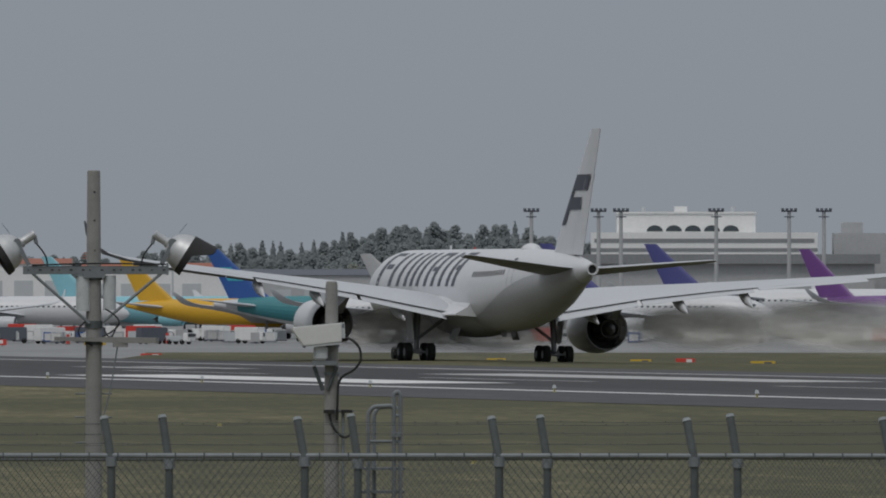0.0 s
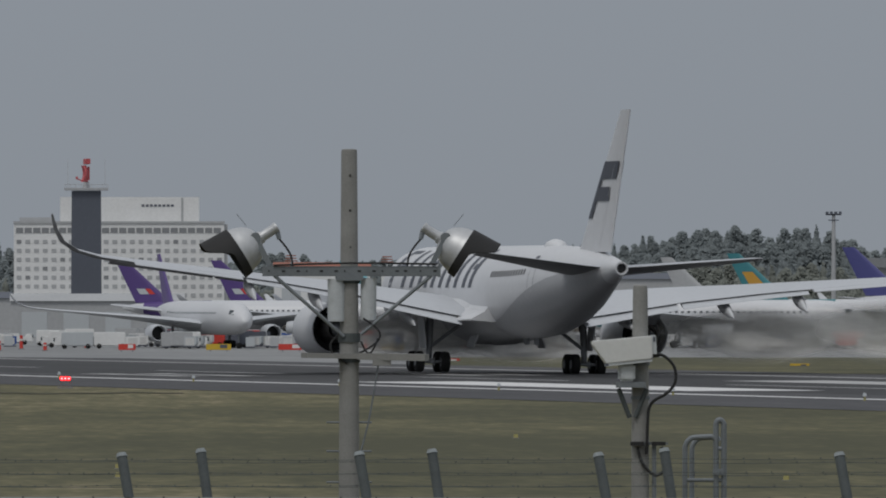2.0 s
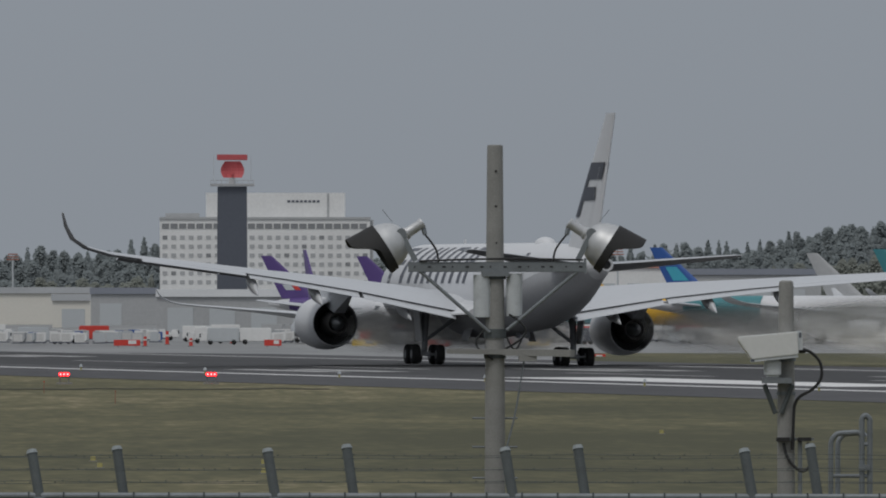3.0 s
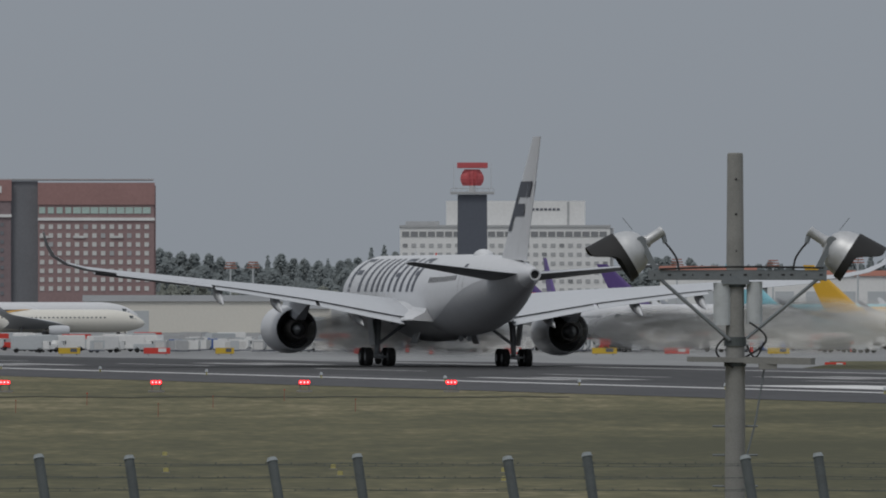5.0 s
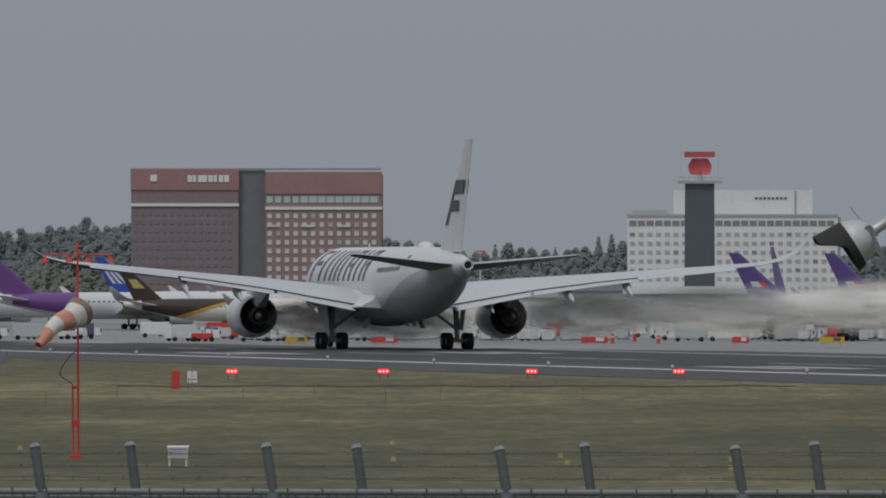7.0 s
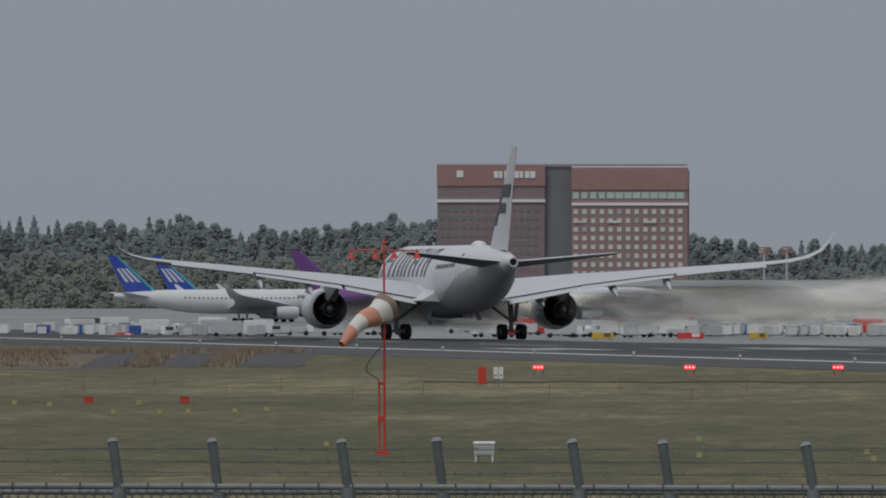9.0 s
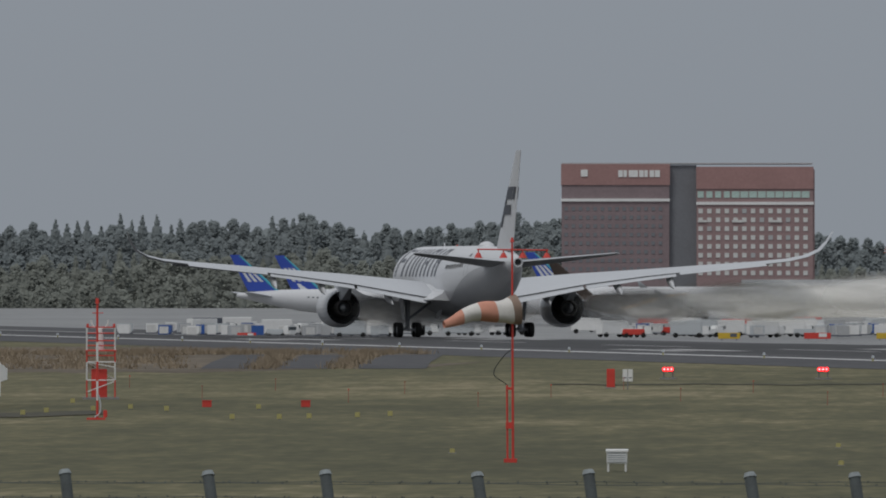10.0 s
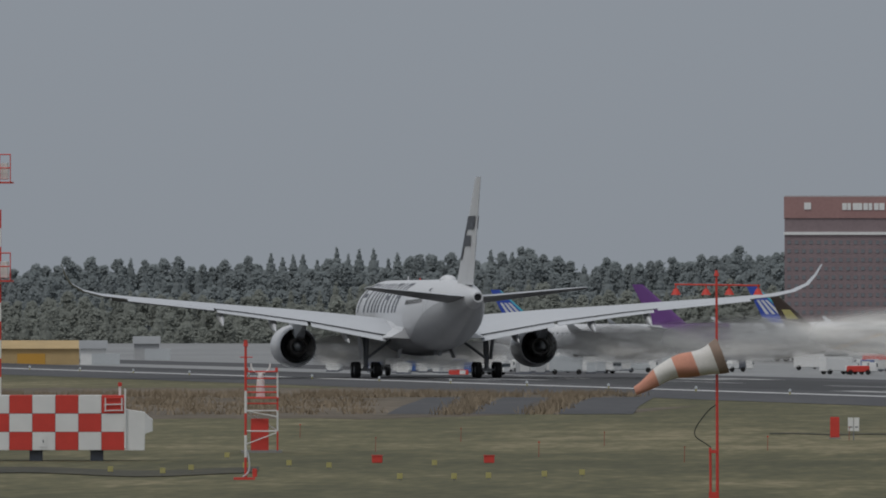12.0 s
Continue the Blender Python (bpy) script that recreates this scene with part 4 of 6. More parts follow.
# parked aircraft on the apron: bearing, distance, heading, size and livery
G = "aircraft parked on the apron"
for u, d, head, size, body, tail_, label, band_, eng_, logo_ in (
        (1447, 2260, -108, 0.95, "white", "purple", "white cargo jet with a purple tail, parked side on", "purple", 2, "cargo"),
        (1321, 2000, -168, 0.98, "white", "purple", "white cargo jet with a purple tail, nose towards the runway", None, 2, None),
        (1612, 2300, -108, 0.95, "white", "purple", "white cargo jet with a purple tail behind service trucks", "purple", 2, "cargo"),
        (1835, 2290, -112, 0.95, "turq", "turq", "turquoise four-engined cargo jet on the apron", None, 4, None),
        (1982, 2150, -112, 0.92, "dhl", "dhl", "yellow cargo jet with a yellow tail", None, 2, "flash"),
        (2184, 2000, -112, 1.0, "white", "blue", "white jet with a striped blue tail and teal rear", "teal", 2, "cyan"),
        (2420, 2250, -112, 0.98, "white", "wall_grey", "white jet with a pale grey tail", None, 2, None),
        (2565, 2100, -112, 1.0, "white", "teal", "white jet with a teal and gold tail", "teal", 2, "gold"),
        (2770, 2350, -112, 1.12, "white", "indigo", "white jet with a deep blue-violet tail", None, 2, None),
        (2955, 2370, -112, 1.12, "white", "indigo", "white jet with a deep blue-violet tail by the pier", None, 2, None),
        (3200, 2050, -130, 1.0, "white", "violet", "white jet with a violet tail and band", "violet", 2, None),
        (315, 2400, -80, 0.80, "cream", "ups", "cream cargo jet with a brown tail and a gold curve", "ups", 2, "marker"),
        (290, 2680, -80, 0.95, "white", "blue2", "white jet with a bright blue tail", None, 2, "cap"),
        (-232, 2550, -76, 0.9, "white", "blue2", "white jet with a bright blue striped tail", None, 2, "cap"),
        (-160, 2620, -76, 0.9, "white", "blue2", "white jet with a bright blue striped tail behind another", None, 2, "cap"),
        (115, 2450, -78, 0.95, "white", "violet", "white jet with a violet tail and violet band", "violet", 2, None)):
    parked_jet("parked_airliner", u, d, APR, head, size, body, tail_, label, G, band_, eng_, logo_)


# ---- woods ----
def woods(u0, u1, tops, d, mat, label, seed, rows, step, clump=0.5):
    """A far wood: trees standing behind one another, each a lobed or pointed crown of many small leaf clumps round a dark core."""
    rng = np.random.default_rng(seed)
    quads, cores = [], []

    def leaves(c, r):
        """Loose clumps, one at each centre, spread to the light with some scatter."""
        n = len(c)
        up = np.array([0.0, -0.62, 0.70]) + rng.normal(0, 0.24, size=(n, 3))
        a = np.cross(up, rng.normal(size=(n, 3)))
        a /= np.linalg.norm(a, axis=1)[:, None]
        b = np.cross(up, a)
        b /= np.linalg.norm(b, axis=1)[:, None]
        a, b = a * r[:, None], b * (r * rng.uniform(0.6, 1.0, n))[:, None]
        quads.append(np.stack([c - a - b * 0.6, c + a * 0.7 - b, c + a + b * 0.5, c - a * 0.5 + b], axis=1))

    def ball(c, rx, rz, seg=8):
        rings = [(0.35, -0.9), (0.9, -0.45), (1.0, 0.0), (0.8, 0.55), (0.3, 0.95)]
        k = 2 * np.pi * np.arange(seg) / seg
        cores.append(np.array([[(c[0] + rx * q * math.cos(w), c[1] + rx * q * math.sin(w), c[2] + rz * h) for w in k] for q, h in rings]))

    def tree(u, dd, top, wide, low, pointed):
        p = at(u, dd)
        if pointed:
            n = 300
            f = rng.random(n) ** 0.6
            w = rng.uniform(0, 6.283, n)
            tall = wide * rng.uniform(2.0, 2.6)
            tier = 0.72 + 0.28 * np.sin(f * 30.0)
            r = wide * 0.72 * f * tier * rng.uniform(0.55, 1.05, n) + 0.12
            leaves(np.stack([p.x + r * np.cos(w), p.y + r * np.sin(w), top - f * tall], axis=1), clump * rng.uniform(0.45, 1.0, n))
            ball((p.x, p.y, top - tall * 0.70), wide * 0.42, tall * 0.36)
            ball((p.x, p.y, top - tall * 0.38), wide * 0.2, tall * 0.26)
            base = top - tall
        else:
            lobes = rng.integers(6, 10)
            tall = wide * rng.uniform(1.1, 1.6)
            for i in range(lobes):
                g = i / (lobes - 1)
                rr = wide * (0.18 + 0.17 * g) * rng.uniform(0.75, 1.2)
                w = rng.uniform(0, 6.283)
                o = wide * 0.36 * g ** 0.5 * rng.uniform(0.3, 1.0)
                c = np.array([p.x + o * math.cos(w), p.y + o * math.sin(w) * 0.6, top - rr - g * tall * 0.62])
                n = int(60 + 34 * rr)
                v = rng.normal(size=(n, 3))
                v /= np.linalg.norm(v, axis=1)[:, None]
                v[:, 1] = -np.abs(v[:, 1]) * np.where(rng.random(n) < 0.8, 1, -1)
                leaves(c + v * (rr * rng.uniform(0.72, 1.16, n))[:, None], clump * rng.uniform(0.5, 1.15, n))
                ball(c, rr * 0.90, rr * 0.88, 10)
            n = int(70 + 14 * wide)
            v = rng.normal(size=(n, 3))
            v *= (rng.random(n) ** 0.33 / np.linalg.norm(v, axis=1))[:, None]
            leaves(np.array([p.x, p.y - wide * 0.2, top - tall * 0.55]) + v * np.array([wide * 0.5, wide * 0.3, tall * 0.48]), clump * rng.uniform(0.5, 1.1, n))
            base = top - tall
        # undergrowth and lower limbs down to the next row
        n = int(90 * max(0.3, (base - low) / 6.0))
        if base > low:
            z = rng.uniform(low, base + 1.5, n)
            leaves(np.stack([p.x + rng.normal(0, wide * 0.4, n), p.y - rng.uniform(0, 3.0, n), z], axis=1), clump * rng.uniform(0.6, 1.3, n))
            ball((p.x, p.y + 1.5, (base + low) / 2), wide * 0.55, (base - low) * 0.62 + 1.0)

    for row, (drop, near) in enumerate(rows):
        u = u0 + rng.uniform(0, step)
        nxt = rows[row + 1][0] if row + 1 < len(rows) else drop + 60
        while u < u1:
            v = smooth_at(tops, u)[0] + drop + rng.uniform(-5, 12) + 7 * math.sin(u / 37.0 + row) * math.sin(u / 83.0)
            dd = d - near + rng.uniform(-14, 14)
            pointed = rng.random() < 0.05 + 0.6 * max(0.0, math.sin(u / 140.0 + row * 2.1)) ** 2
            wide = step * dd / F * (rng.uniform(0.75, 1.15) if pointed else rng.uniform(1.3, 2.3))
            tree(u, dd, height(v - (5 if pointed else 0), dd), wide, max(APR, height(v + nxt - drop + 26, dd)), pointed)
            u += step * rng.uniform(0.6, 1.25)
    q = np.concatenate(quads)
    verts = [tuple(x) for x in q.reshape(-1, 3).tolist()]
    faces = [(i, i + 1, i + 2, i + 3) for i in range(0, len(verts), 4)]
    for c in cores:
        n0, (lv, seg) = len(verts), c.shape[:2]
        verts.extend(tuple(x) for x in c.reshape(-1, 3).tolist())
        for i in range(lv - 1):
            for k in range(seg):
                a, b = n0 + i * seg + k, n0 + i * seg + (k + 1) % seg
                faces.append((a, b, b + seg, a + seg))
        faces.append(tuple(n0 + (lv - 1) * seg + k for k in range(seg)))
    me = bpy.data.meshes.new("woods")
    me.from_pydata(verts, [], faces)
    me.shade_smooth()
    me.materials.append(M[mat])
    return tagged(new("woods", me), label, "trees", kind="stuff")


def ridge(u0, u1, tops, d, mat, label):
    """The wooded rise behind the trees."""
    rnd_ = random.Random(9)
    a, b = [], []
    u = u0
    while u <= u1:
        z = height(smooth_at(tops, u)[0] + 22 + rnd_.uniform(-4, 6), d)
        a.append((at(u, d), z))
        u += 12
    rows = [[(p.x, p.y - 130, APR) for p, z in a], [(p.x, p.y - 60, APR + (z - APR) * 0.6) for p, z in a], [(p.x, p.y, z) for p, z in a], [(p.x, p.y + 200, APR) for p, z in a]]
    ob = link_mesh("ridge", loft(B(), rows, closed=False), mat)
    return tagged(ob, label, "hill", kind="structure")


TOPS = [(-1300, 422, 0), (-1060, 420, 0), (-756, 414, 0), (-650, 408, 0), (-520, 412, 0), (-400, 402, 0), (-330, 392, 0), (-250, 425, 0), (-120, 418, 0), (30, 394, 0), (110, 405, 0), (180, 430, 0),
        (560, 432, 0), (700, 445, 0), (990, 432, 0), (1360, 452, 0), (1700, 455, 0), (1900, 442, 0), (2050, 425, 0), (2150, 406, 0), (2450, 404, 0), (2560, 440, 0), (2900, 450, 0), (3300, 450, 0)]
ridge(-1320, 1010, TOPS, 4060, "leaf", "hazed wooded rise along the horizon")
ridge(1330, 3320, TOPS, 4060, "leaf", "hazed wooded rise behind the apron")
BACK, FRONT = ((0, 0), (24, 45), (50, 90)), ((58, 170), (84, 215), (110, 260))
woods(-1300, 1010, TOPS, 3950, "leaf", "hazed mixed wood along the far edge", 1, BACK, 21)
woods(1340, 3300, TOPS, 3950, "leaf", "hazed pine wood behind the apron", 2, BACK, 21)
woods(-1300, 1010, TOPS, 3950, "leaf2", "hazed olive scrub wood below the tall trees", 3, FRONT, 26)
woods(1340, 3300, TOPS, 3950, "leaf2", "hazed olive scrub wood below the tall pines", 4, FRONT, 26)


# ---- fence ----
def fence(p0, p1, n, top, rail_z, lean, name, label, dip=0.075):
    """A chain-link fence from p0 to p1 with n bays: posts with capped tops leaning outwards, a top rail, barbed wires and mesh."""
    ob = thing(name, Matrix(), label, "fence", "perimeter fences")
    p0, p1 = Vector(p0) - Vector((0, 0, dip)), Vector(p1) + Vector((0, 0, 0.02))
    way = (p1 - p0).normalized()
    out = Vector((-way.y, way.x, 0))
    zero = Vector((0, 0, 1))
    rnd = random.Random(5)
    for i in range(n + 1):
        p = p0.lerp(p1, i / n)
        jit = rnd.uniform(-0.012, 0.012)
        knee = p + zero * (rail_z - 0.04)
        tip = p + zero * (top + jit) + out * 0.10 - way * lean
        bm = tube(B(), p + zero * (ground_z(p.x, p.y) - 0.1), knee, 0.043, seg=14)
        tube(bm, knee, tip, 0.043, seg=14)
        po = part("post", bm, "post", ob)
        cap = tube(B(), tip, tip + (tip - knee).normalized() * 0.035, 0.050, 0.038, seg=14)
        part("cap", cap, "post_cap", po, "pale weathered cap")
        part("clamp", tube(B(), knee - zero * 0.07, knee + zero * 0.03, 0.06, seg=12), "galv", po)
    bm = tube(B(), p0 + zero * rail_z, p1 + zero * rail_z, 0.027, seg=10)
    part("top_rail", bm, "galv", ob, "galvanised top rail")
    for f in (0.35, 0.62, 0.9):
        bm = B()
        z = rail_z + (top - rail_z) * f
        off = out * 0.1 * f
        pts = [p0.lerp(p1, i / (n * 4)) + zero * (z - 0.012 * math.sin(math.pi * (i % 4) / 4)) + off - way * lean * f for i in range(n * 4 + 1)]
        path_tube(bm, pts, 0.0024, 4)
        L = (p1 - p0).length
        for i in range(int(L / 0.22)):
            q = pts[0].lerp(pts[-1], i * 0.22 / L)
            box(bm, q, (0.022, 0.003, 0.003), pose(0, 0, 0, 20, 35, 0))
            box(bm, q, (0.022, 0.003, 0.003), pose(0, 0, 0, -10, -50, 0))
        part("barbed_wire", bm, "post", ob)
    # woven mesh: two sets of slanting wires
    verts, faces = [], []
    L, low = (p1 - p0).length, rail_z - 1.0
    cnt, hgt, w = int(L / 0.085), rail_z - low, 0.0028
    for i in range(cnt):
        for sgn in (1, -1):
            a = p0 + way * (i * 0.085) + zero * low
            b = a + zero * hgt + way * (sgn * hgt * 0.8)
            s = way * w
            o_ = out * (0.003 * sgn)
            n0 = len(verts)
            verts.extend([a - s + o_, a + s + o_, b + s + o_, b - s + o_, a + o_ + out * 0.006, b + o_ + out * 0.006])
            faces.extend([(n0, n0 + 1, n0 + 2, n0 + 3), (n0 + 1, n0 + 4, n0 + 5, n0 + 2), (n0 + 4, n0, n0 + 3, n0 + 5)])
    me = bpy.data.meshes.new("chain_mesh")
    me.from_pydata([tuple(v) for v in verts], [], faces)
    me.materials.append(M["post"])
    mesh = new("chain_mesh", me)
    mesh.parent = ob
    tagged(mesh, "woven wire mesh", kind="stuff")
    ties = B()
    for i in range(int(L / 0.3)):
        c = p0 + way * (i * 0.3) + zero * rail_z
        box(ties, c, (0.012, 0.062, 0.07))
    tagged(part("wire_tie", ties, "post", ob), kind="stuff")
    return ob


def fence_row(u_ref, d_ref, u_far, d_far, bays):
    """The line through posts at two bearings that stand so many bays apart."""
    a, b = at(u_ref, d_ref), at(u_far, d_far)
    step = (a - b) / bays
    return b, step


b0, st = fence_row(2896, 93.2, -450, 96.3, 8)
fence(b0 - st * 3, b0 + st * 10, 13, 4.375, 4.015, 0.09, "fence", "galvanised chain-link fence with leaning capped posts", 0.02)
b0, st = fence_row(2985, 96.0, -668, 98.9, 9)
fence(b0 - st * 3, b0 + st * 11, 14, 4.385, 3.965, 0.085, "fence", "second chain-link fence behind the first one")


# ---- masts by the fence ----
def spotlight(parent, c, side):
    """A spun reflector lamp with a black eyelid visor on a flat bracket; side -1 points to the left."""
    o = Vector((c[0] + side * 0.29, c[1], c[2] + 0.125))
    axis = Vector((side * 0.845, -0.06, -0.535)).normalized()
    q = axis.to_track_quat("Z", "Y").to_matrix()
    n = 48

    def rings(tab):
        return [[o + q @ Vector((r * math.cos(2 * math.pi * i / n), r * math.sin(2 * math.pi * i / n), l)) for i in range(n)] for l, r in tab]
    a, b = Vector((c[0] + side * 0.02, c[1] - 0.13, c[2])), o - axis * 0.17 + Vector((0, -0.13, 0.03))
    bm = B()
    up = Vector((0, 0, 1)).cross(b - a).cross(b - a).normalized() * 0.024
    loft(bm, [[p + up + Vector((0, y, 0)) for p in (a, b)] + [p - up + Vector((0, y, 0)) for p in (b, a)] for y in (-0.006, 0.006)])
    tube(bm, b + Vector((0, -0.012, 0)), b + Vector((0, 0.06, 0)), 0.045, seg=20)
    ob = part("bracket", bm, "galv", parent, "flat galvanised bracket")
    part("reflector", loft(B(), rings([(-0.215, 0.05), (-0.20, 0.10), (-0.165, 0.145), (-0.11, 0.18), (-0.05, 0.203), (0.0, 0.212), (0.012, 0.222), (0.02, 0.21), (0.01, 0.19), (-0.10, 0.16)])), "alu", ob, "spun aluminium reflector", smooth=True)
    part("neck", loft(B(), rings([(-0.18, 0.058), (-0.24, 0.056), (-0.245, 0.046), (-0.37, 0.044), (-0.38, 0.05), (-0.40, 0.05), (-0.405, 0.03)])), "alu", ob, smooth=True)
    vis = []
    for k, r in ((0, 0.224), (1, 0.232), (1, 0.224), (0, 0.214)):
        ring = []
        for i in range(n):
            w = q @ Vector((math.cos(2 * math.pi * i / n), math.sin(2 * math.pi * i / n), 0))
            reach = 0.07 + 0.20 * ease(0.0, 0.75, w.z / 0.84)
            ring.append(o + w * r + axis * (reach if k else -0.005) + (Vector((0, 0, 0.012)) * ease(0.1, 0.8, w.z / 0.84) if k else Vector()))
        vis.append(ring)
    part("visor", loft(B(), vis, caps=False), "visor", ob, "black eyelid visor", smooth=True)
    end = o - axis * 0.39
    gl = end + Vector((-side * 0.03, -0.01, -0.10))
    part("gland", tube(B(), end + Vector((-side * 0.005, 0, -0.01)), gl, 0.024, 0.02), "galv", ob)
    part("cable", path_tube(B(), [gl, gl + Vector((-side * 0.05, 0, -0.06)), gl + Vector((-side * 0.10, 0, -0.14)), gl + Vector((-side * 0.12, 0, -0.24))], 0.009, 8), "cable", ob)
    part("wire_whisker", tube(B(), o - axis * 0.08 + Vector((0, 0, 0.18)), o + Vector((side * 0.02, 0, 0.33)), 0.003), "galv", ob)


def light_mast():
    p = at(1583, 100.0)
    p.z = ground_z(p.x, p.y)
    ob = thing("light_mast", Matrix.Translation((p.x, p.y, 0)), "weathered concrete pole with a cross arm and two spotlights", "mast")
    k = 200.0
    Z = lambda v: EYE + (504 - v) / k
    X = lambda x: (x - 775) / k
    bm = B()
    loft(bm, [[(r * math.cos(2 * math.pi * i / 24), r * math.sin(2 * math.pi * i / 24), z) for i in range(24)] for r, z in ((0.098, p.z), (0.088, Z(700)), (0.070, Z(265)), (0.066, Z(261)), (0.05, Z(260)))])
    part("pole", bm, "concrete", ob, smooth=True)
    for v in (307, 369, 434):
        part("bolt_hole", tube(B(), (0.005, -0.0765, Z(v)), (0.005, -0.06, Z(v)), 0.011), "dark", ob)
    arm = B()
    box(arm, (X(778), -0.10, Z(476)), (1.57, 0.02, 0.085))
    box(arm, (X(778), -0.07, Z(469)), (1.57, 0.06, 0.012))
    box(arm, (X(778), -0.07, Z(484)), (1.57, 0.06, 0.012))
    box(arm, (X(934), -0.06, Z(474)), (0.02, 0.12, 0.13))
    am = part("cross_arm", arm, "galv", ob, "galvanised channel cross arm")
    for i in range(14):
        part("slot", box(B(), (X(632 + i * 22 + (i * 37 % 11)), -0.111, Z(476)), (0.03 if i % 3 else 0.012, 0.006, 0.014)), "dark", am)
    part("arm_clamp", box(B(), (0, -0.02, Z(488)), (0.24, 0.2, 0.05)), "galv", ob)
    part("brace", tube(B(), (X(642), -0.09, Z(484)), (X(765), -0.09, Z(592)), 0.016), "galv", ob)
    part("brace", tube(B(), (X(920), -0.09, Z(484)), (X(795), -0.09, Z(588)), 0.016), "galv", ob)
    part("transformer_can", tube(B(), (X(752), -0.03, Z(565)), (X(752), -0.03, Z(490)), 0.078, seg=20), "cap", ob)
    part("transformer_can", tube(B(), (X(809), -0.03, Z(563)), (X(809), -0.03, Z(488)), 0.07, seg=20), "cap", ob)
    for v in (590, 598, 494, 634):
        part("band_clamp", tube(B(), (0, 0, Z(v) - 0.02), (0, 0, Z(v) + 0.02), 0.098, seg=20), "post", ob)
    pl = B()
    box(pl, (X(746), 0.0, Z(626)), (0.52, 0.30, 0.045), pose(0, 0, 0, 0, 1, 8))
    box(pl, (X(853), -0.02, Z(628)), (0.60, 0.30, 0.06), pose(0, 0, 0, 0, 1, -10))
    box(pl, (X(832), -0.1, Z(636)), (0.16, 0.1, 0.07))
    part("step_plate", pl, "concrete", ob)
    for v in (744, 795, 850):
        part("step_peg", tube(B(), (-0.20, 0.02, Z(v)), (0.20, 0.02, Z(v)), 0.009), "galv", ob)
    part("cable", path_tube(B(), arc((-0.08, -0.09, Z(585)), (-0.02, -0.1, Z(640)), (-0.12, 0, 0), 10), 0.009), "cable", ob)
    part("cable", path_tube(B(), arc((0.12, -0.1, Z(560)), (0.08, -0.1, Z(622)), (0.17, 0, 0), 10), 0.009), "cable", ob)
    part("cable", path_tube(B(), arc((0.1, -0.1, Z(600)), (0.25, -0.1, Z(595)), (0.0, 0, -0.12), 10), 0.008), "cable", ob)
    part("cable", path_tube(B(), arc((X(640), -0.12, Z(466)), (X(930), -0.12, Z(464)), (0, 0, 0.015), 12), 0.009), "cable", ob)
    part("stay_rope", path_tube(B(), [(X(826), -0.1, Z(640)), (X(810), -0.1, Z(735)), (X(795), -0.1, Z(795))], 0.008), "galv", ob)
    spotlight(ob, (X(638), 0.05, Z(466)), -1)
    spotlight(ob, (X(916), 0.05, Z(466)), 1)


